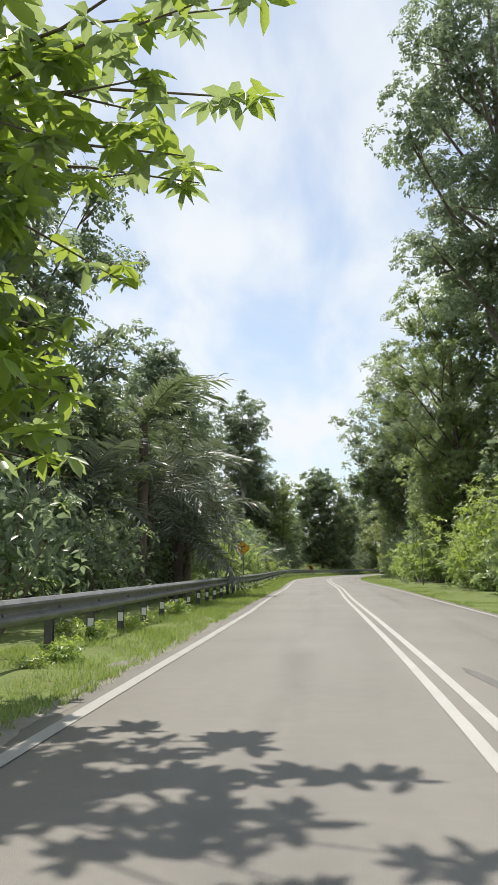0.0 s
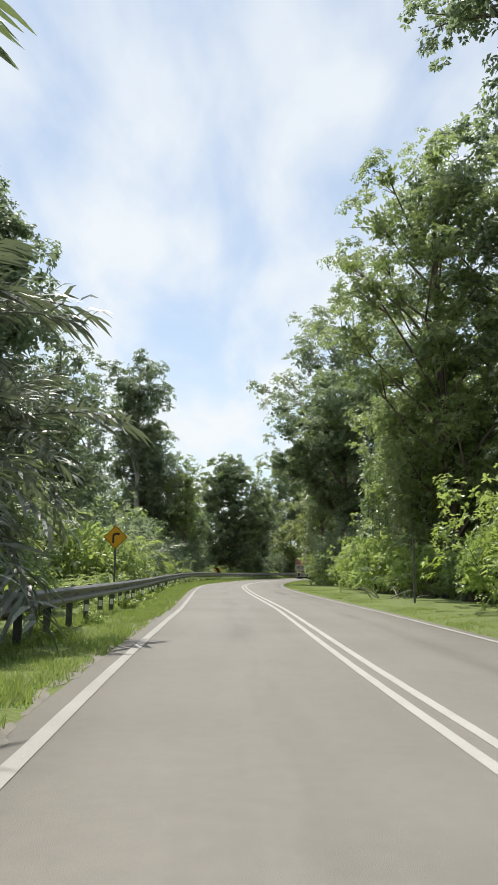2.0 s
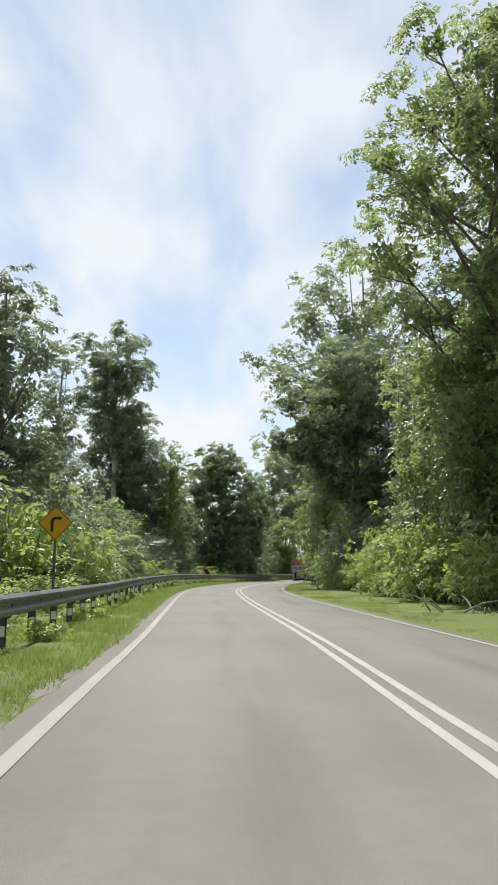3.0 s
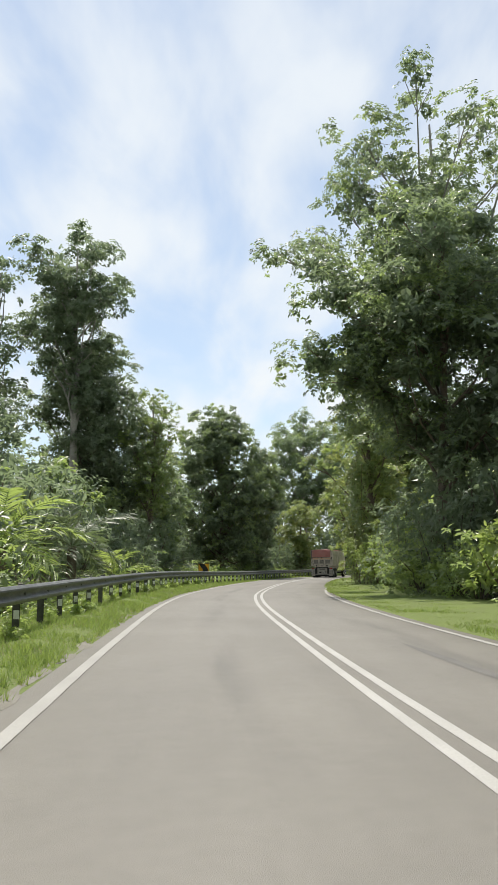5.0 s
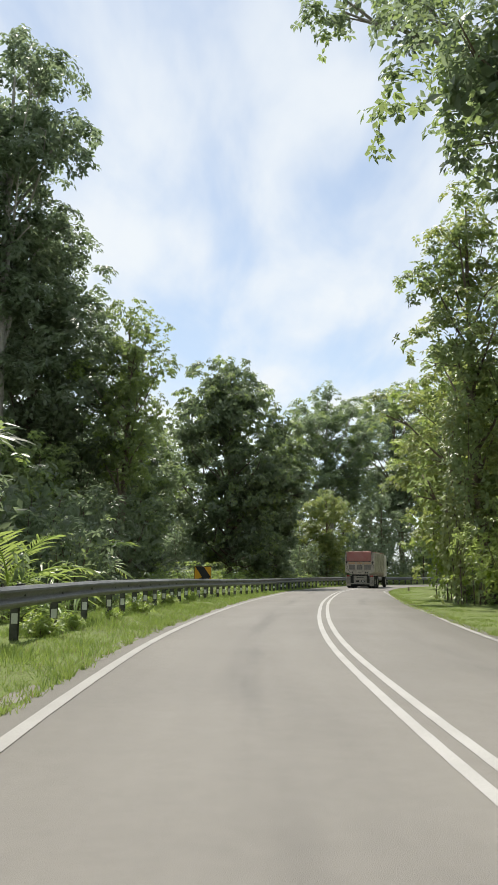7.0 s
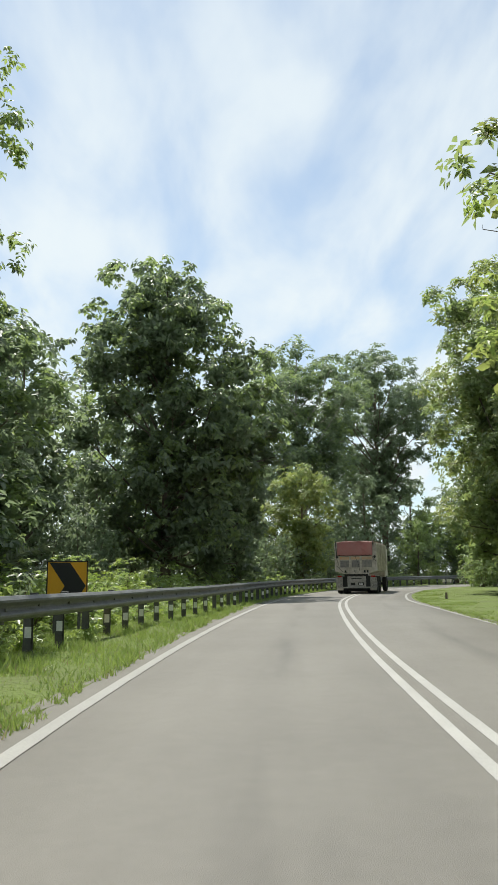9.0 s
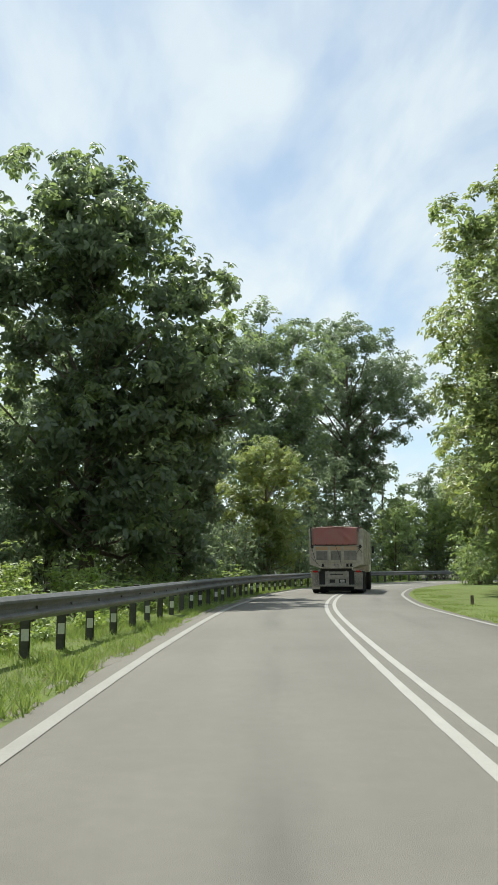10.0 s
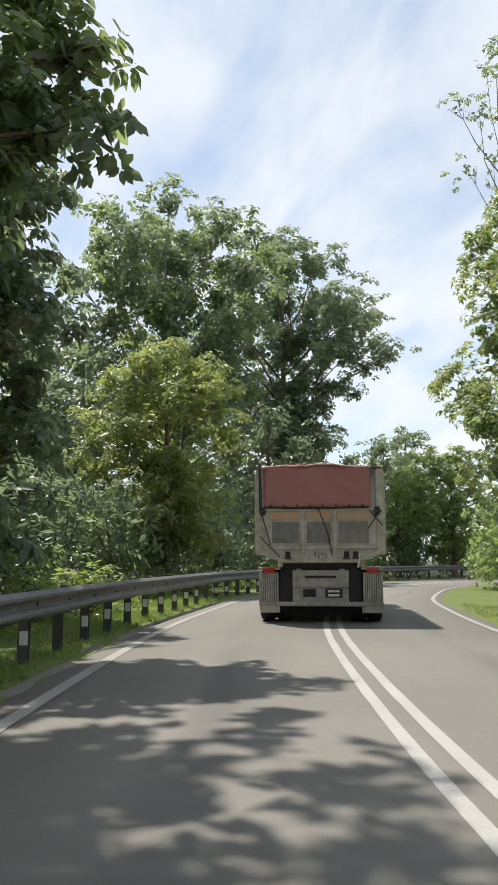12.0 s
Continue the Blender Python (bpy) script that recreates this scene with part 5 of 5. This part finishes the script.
while s < 232:
    x, y = beside(s, rail_offset(s) - rng.uniform(1.7, 2.6))
    shrub(2, float(x), float(y), rng.uniform(0.55, 0.95), rng.uniform(0, 360), rng.uniform(0.5, 0.85))
    s += rng.uniform(1.5, 2.4)
for x, y, sc in LOW_SPOTS:
    shrub(1, x, y, sc, rng.uniform(0, 360))
# the fresh large-leaved thicket behind the warning sign
for x, y, sc in ((-6.7, 56.8, 1.2), (-8.9, 59.0, 1.4), (-6.0, 61.0, 1.05), (-9.5, 55.5, 1.35), (-5.4, 64.5, 0.85)):
    shrub(3, x, y, sc, rng.uniform(0, 360), 1.15)

# big sunlit bushes on the verge by the thin pole
for k, x, y, sc in ((4, 9.2, 46.6, 0.88), (4, 9.4, 42.5, 1.25), (4, 9.2, 38.5, 1.3), (0, 10.2, 53.0, 0.9), (4, 8.4, 69.0, 1.0), (4, 8.6, 60.5, 0.75), (4, 9.6, 92.0, 0.85), (4, 9.6, 99.5, 0.9), (0, 10.8, 105.0, 1.0), (0, 24.4, 152.2, 1.3), (4, 26.6, 152.6, 1.1), (0, 23.0, 149.8, 0.9)):
    shrub(k, x, y, sc, rng.uniform(0, 360), 1.1)
# low creepers behind the chevron
for x, y, sc in ((-3.4, 112.5, 0.55), (-2.2, 116.5, 0.6), (-1.0, 121.0, 0.6), (0.6, 125.5, 0.55)):
    shrub(4, x, y, sc, rng.uniform(0, 360), 0.75)
# climbers that drape the forest edge
CLIMB = [climber_meshes(71, 1.9, 13.0, 0.20, (LEAF_BRIGHT, LEAF_MID)), climber_meshes(72, 1.6, 9.5, 0.18, (LEAF_MID, LEAF_OLIVE)), climber_meshes(73, 1.5, 6.0, 0.18, (LEAF_BRIGHT, LEAF_FRESH))]
for k, x, y, turn in ((0, 8.8, 65.5, -30), (1, 9.2, 59.8, -40), (2, 10.4, 61.5, -40), (1, 8.9, 103.0, -30), (2, 9.9, 108.0, -30)):
    climbers(CLIMB[k], x, y, turn, "column of green climbers hanging from the trees")

# dead sticks on the grass by the forest edge
sticks = tagged(new("dead_branches"), "heap of bare grey dead branches on the verge", "branches")
sticks.matrix_basis = pose(6.5, 53.0, 0.06)
stick_rng = np.random.default_rng(5)
for k in range(9):
    a = np.array([stick_rng.uniform(-1.4, 1.4), stick_rng.uniform(-0.9, 0.9), 0.03])
    d = np.array([stick_rng.uniform(-1.2, 1.2), stick_rng.uniform(-0.6, 0.6), stick_rng.uniform(0.05, 0.5)])
    v, f = tube([a, a + d * 0.5 + [0, 0, 0.08], a + d], [0.03, 0.022, 0.008], 6)
    new("branch", mesh_of("branch", v, f, BARK_PALE, True)).parent = sticks
# low weeds among the guardrail's posts
for k in range(70):
    s = 65 + 1.85 * k + rng.uniform(-0.8, 0.8)
    x, y = beside(s, rail_offset(s) + (rng.uniform(-0.7, 0.45) if s < 170 else rng.uniform(-0.9, -0.5)))
    m = pose(float(x), float(y), float(bank(s, -4.6)), 0, 0, rng.uniform(0, 360)) @ Matrix.Scale(rng.uniform(0.14, 0.26), 4)
    plant("weed", WEED, m, "low leafy weed in the grass under the guardrail", "weed", "weeds under the guardrail")


# ---- grass ----
def grass_strip(name, o0, o1, s0, s1, per_m2, hgt, seed, label, ragged=0.0):
    """Tufts of bent blades over a strip of verge, joined as one; the side towards the road is ragged."""
    rng = np.random.default_rng(seed)
    n = int((s1 - s0) * (o1 - o0) * per_m2)
    ss, oo = rng.uniform(s0, s1, n), rng.uniform(o0, o1, n)
    patch = 0.5 + 0.25 * np.sin(ss * 0.9 + 2 * np.sin(oo * 2.0)) + 0.25 * np.sin(ss * 2.3 + 3.1 * oo + np.sin(ss * 0.7))
    rough = ragged * (np.sin(ss * 1.7) + np.sin(ss * 4.3 + 1.0) + 0.8 * np.sin(ss * 0.53 + 2.0)) * 0.4
    near = np.minimum(oo - o0, o1 - oo) + rough
    keep = (near > 0) & (rng.random(n) < 0.80 + 0.20 * patch)
    ss, oo, patch = ss[keep], oo[keep], patch[keep]
    x, y = beside(ss, oo)
    n = len(x)
    blades = 5
    m = n * blades
    foot = np.repeat(np.stack([x, y, bank(ss, oo) - 0.005], 1), blades, 0) + np.c_[rng.normal(0, 0.028, (m, 2)), np.zeros(m)]
    tall = np.repeat(0.55 + 0.75 * patch, blades) * hgt * rng.uniform(0.5, 1.4, m)
    tip = foot + np.c_[rng.normal(0, 0.5, (m, 2)), np.ones(m)] * tall[:, None]
    turn = rng.uniform(0, 6.28, m)
    half = np.c_[np.cos(turn), np.sin(turn), np.zeros(m)] * (0.004 + 0.035 * tall)[:, None]
    verts = np.stack([foot - half, foot + half, tip], 1).reshape(-1, 3)
    me = bpy.data.meshes.new(name)
    me.vertices.add(3 * m); me.vertices.foreach_set("co", verts.astype(np.float32).ravel())
    me.loops.add(3 * m); me.loops.foreach_set("vertex_index", np.arange(3 * m, dtype=np.int32))
    me.polygons.add(m); me.polygons.foreach_set("loop_start", np.arange(0, 3 * m, 3, dtype=np.int32))
    me.materials.append(GRASS); me.materials.append(STRAW)
    me.polygons.foreach_set("material_index", (rng.random(m) < np.repeat(0.02 + 0.06 * (1 - patch), blades)).astype(np.int32))
    me.update(calc_edges=True)
    return tagged(new(name, me), label, "grass", kind="stuff")


grass_strip("grass", -5.6, -3.36, 62, 208, 140, 0.105, 81, "rough green grass under the guardrail", 0.14)
grass_strip("grass", 3.05, 5.6, 72, 205, 85, 0.065, 82, "short mown grass on the verge", 0.06)
grass_strip("grass", 5.6, 8.0, 150, 205, 60, 0.065, 83, "short mown grass inside the bend")
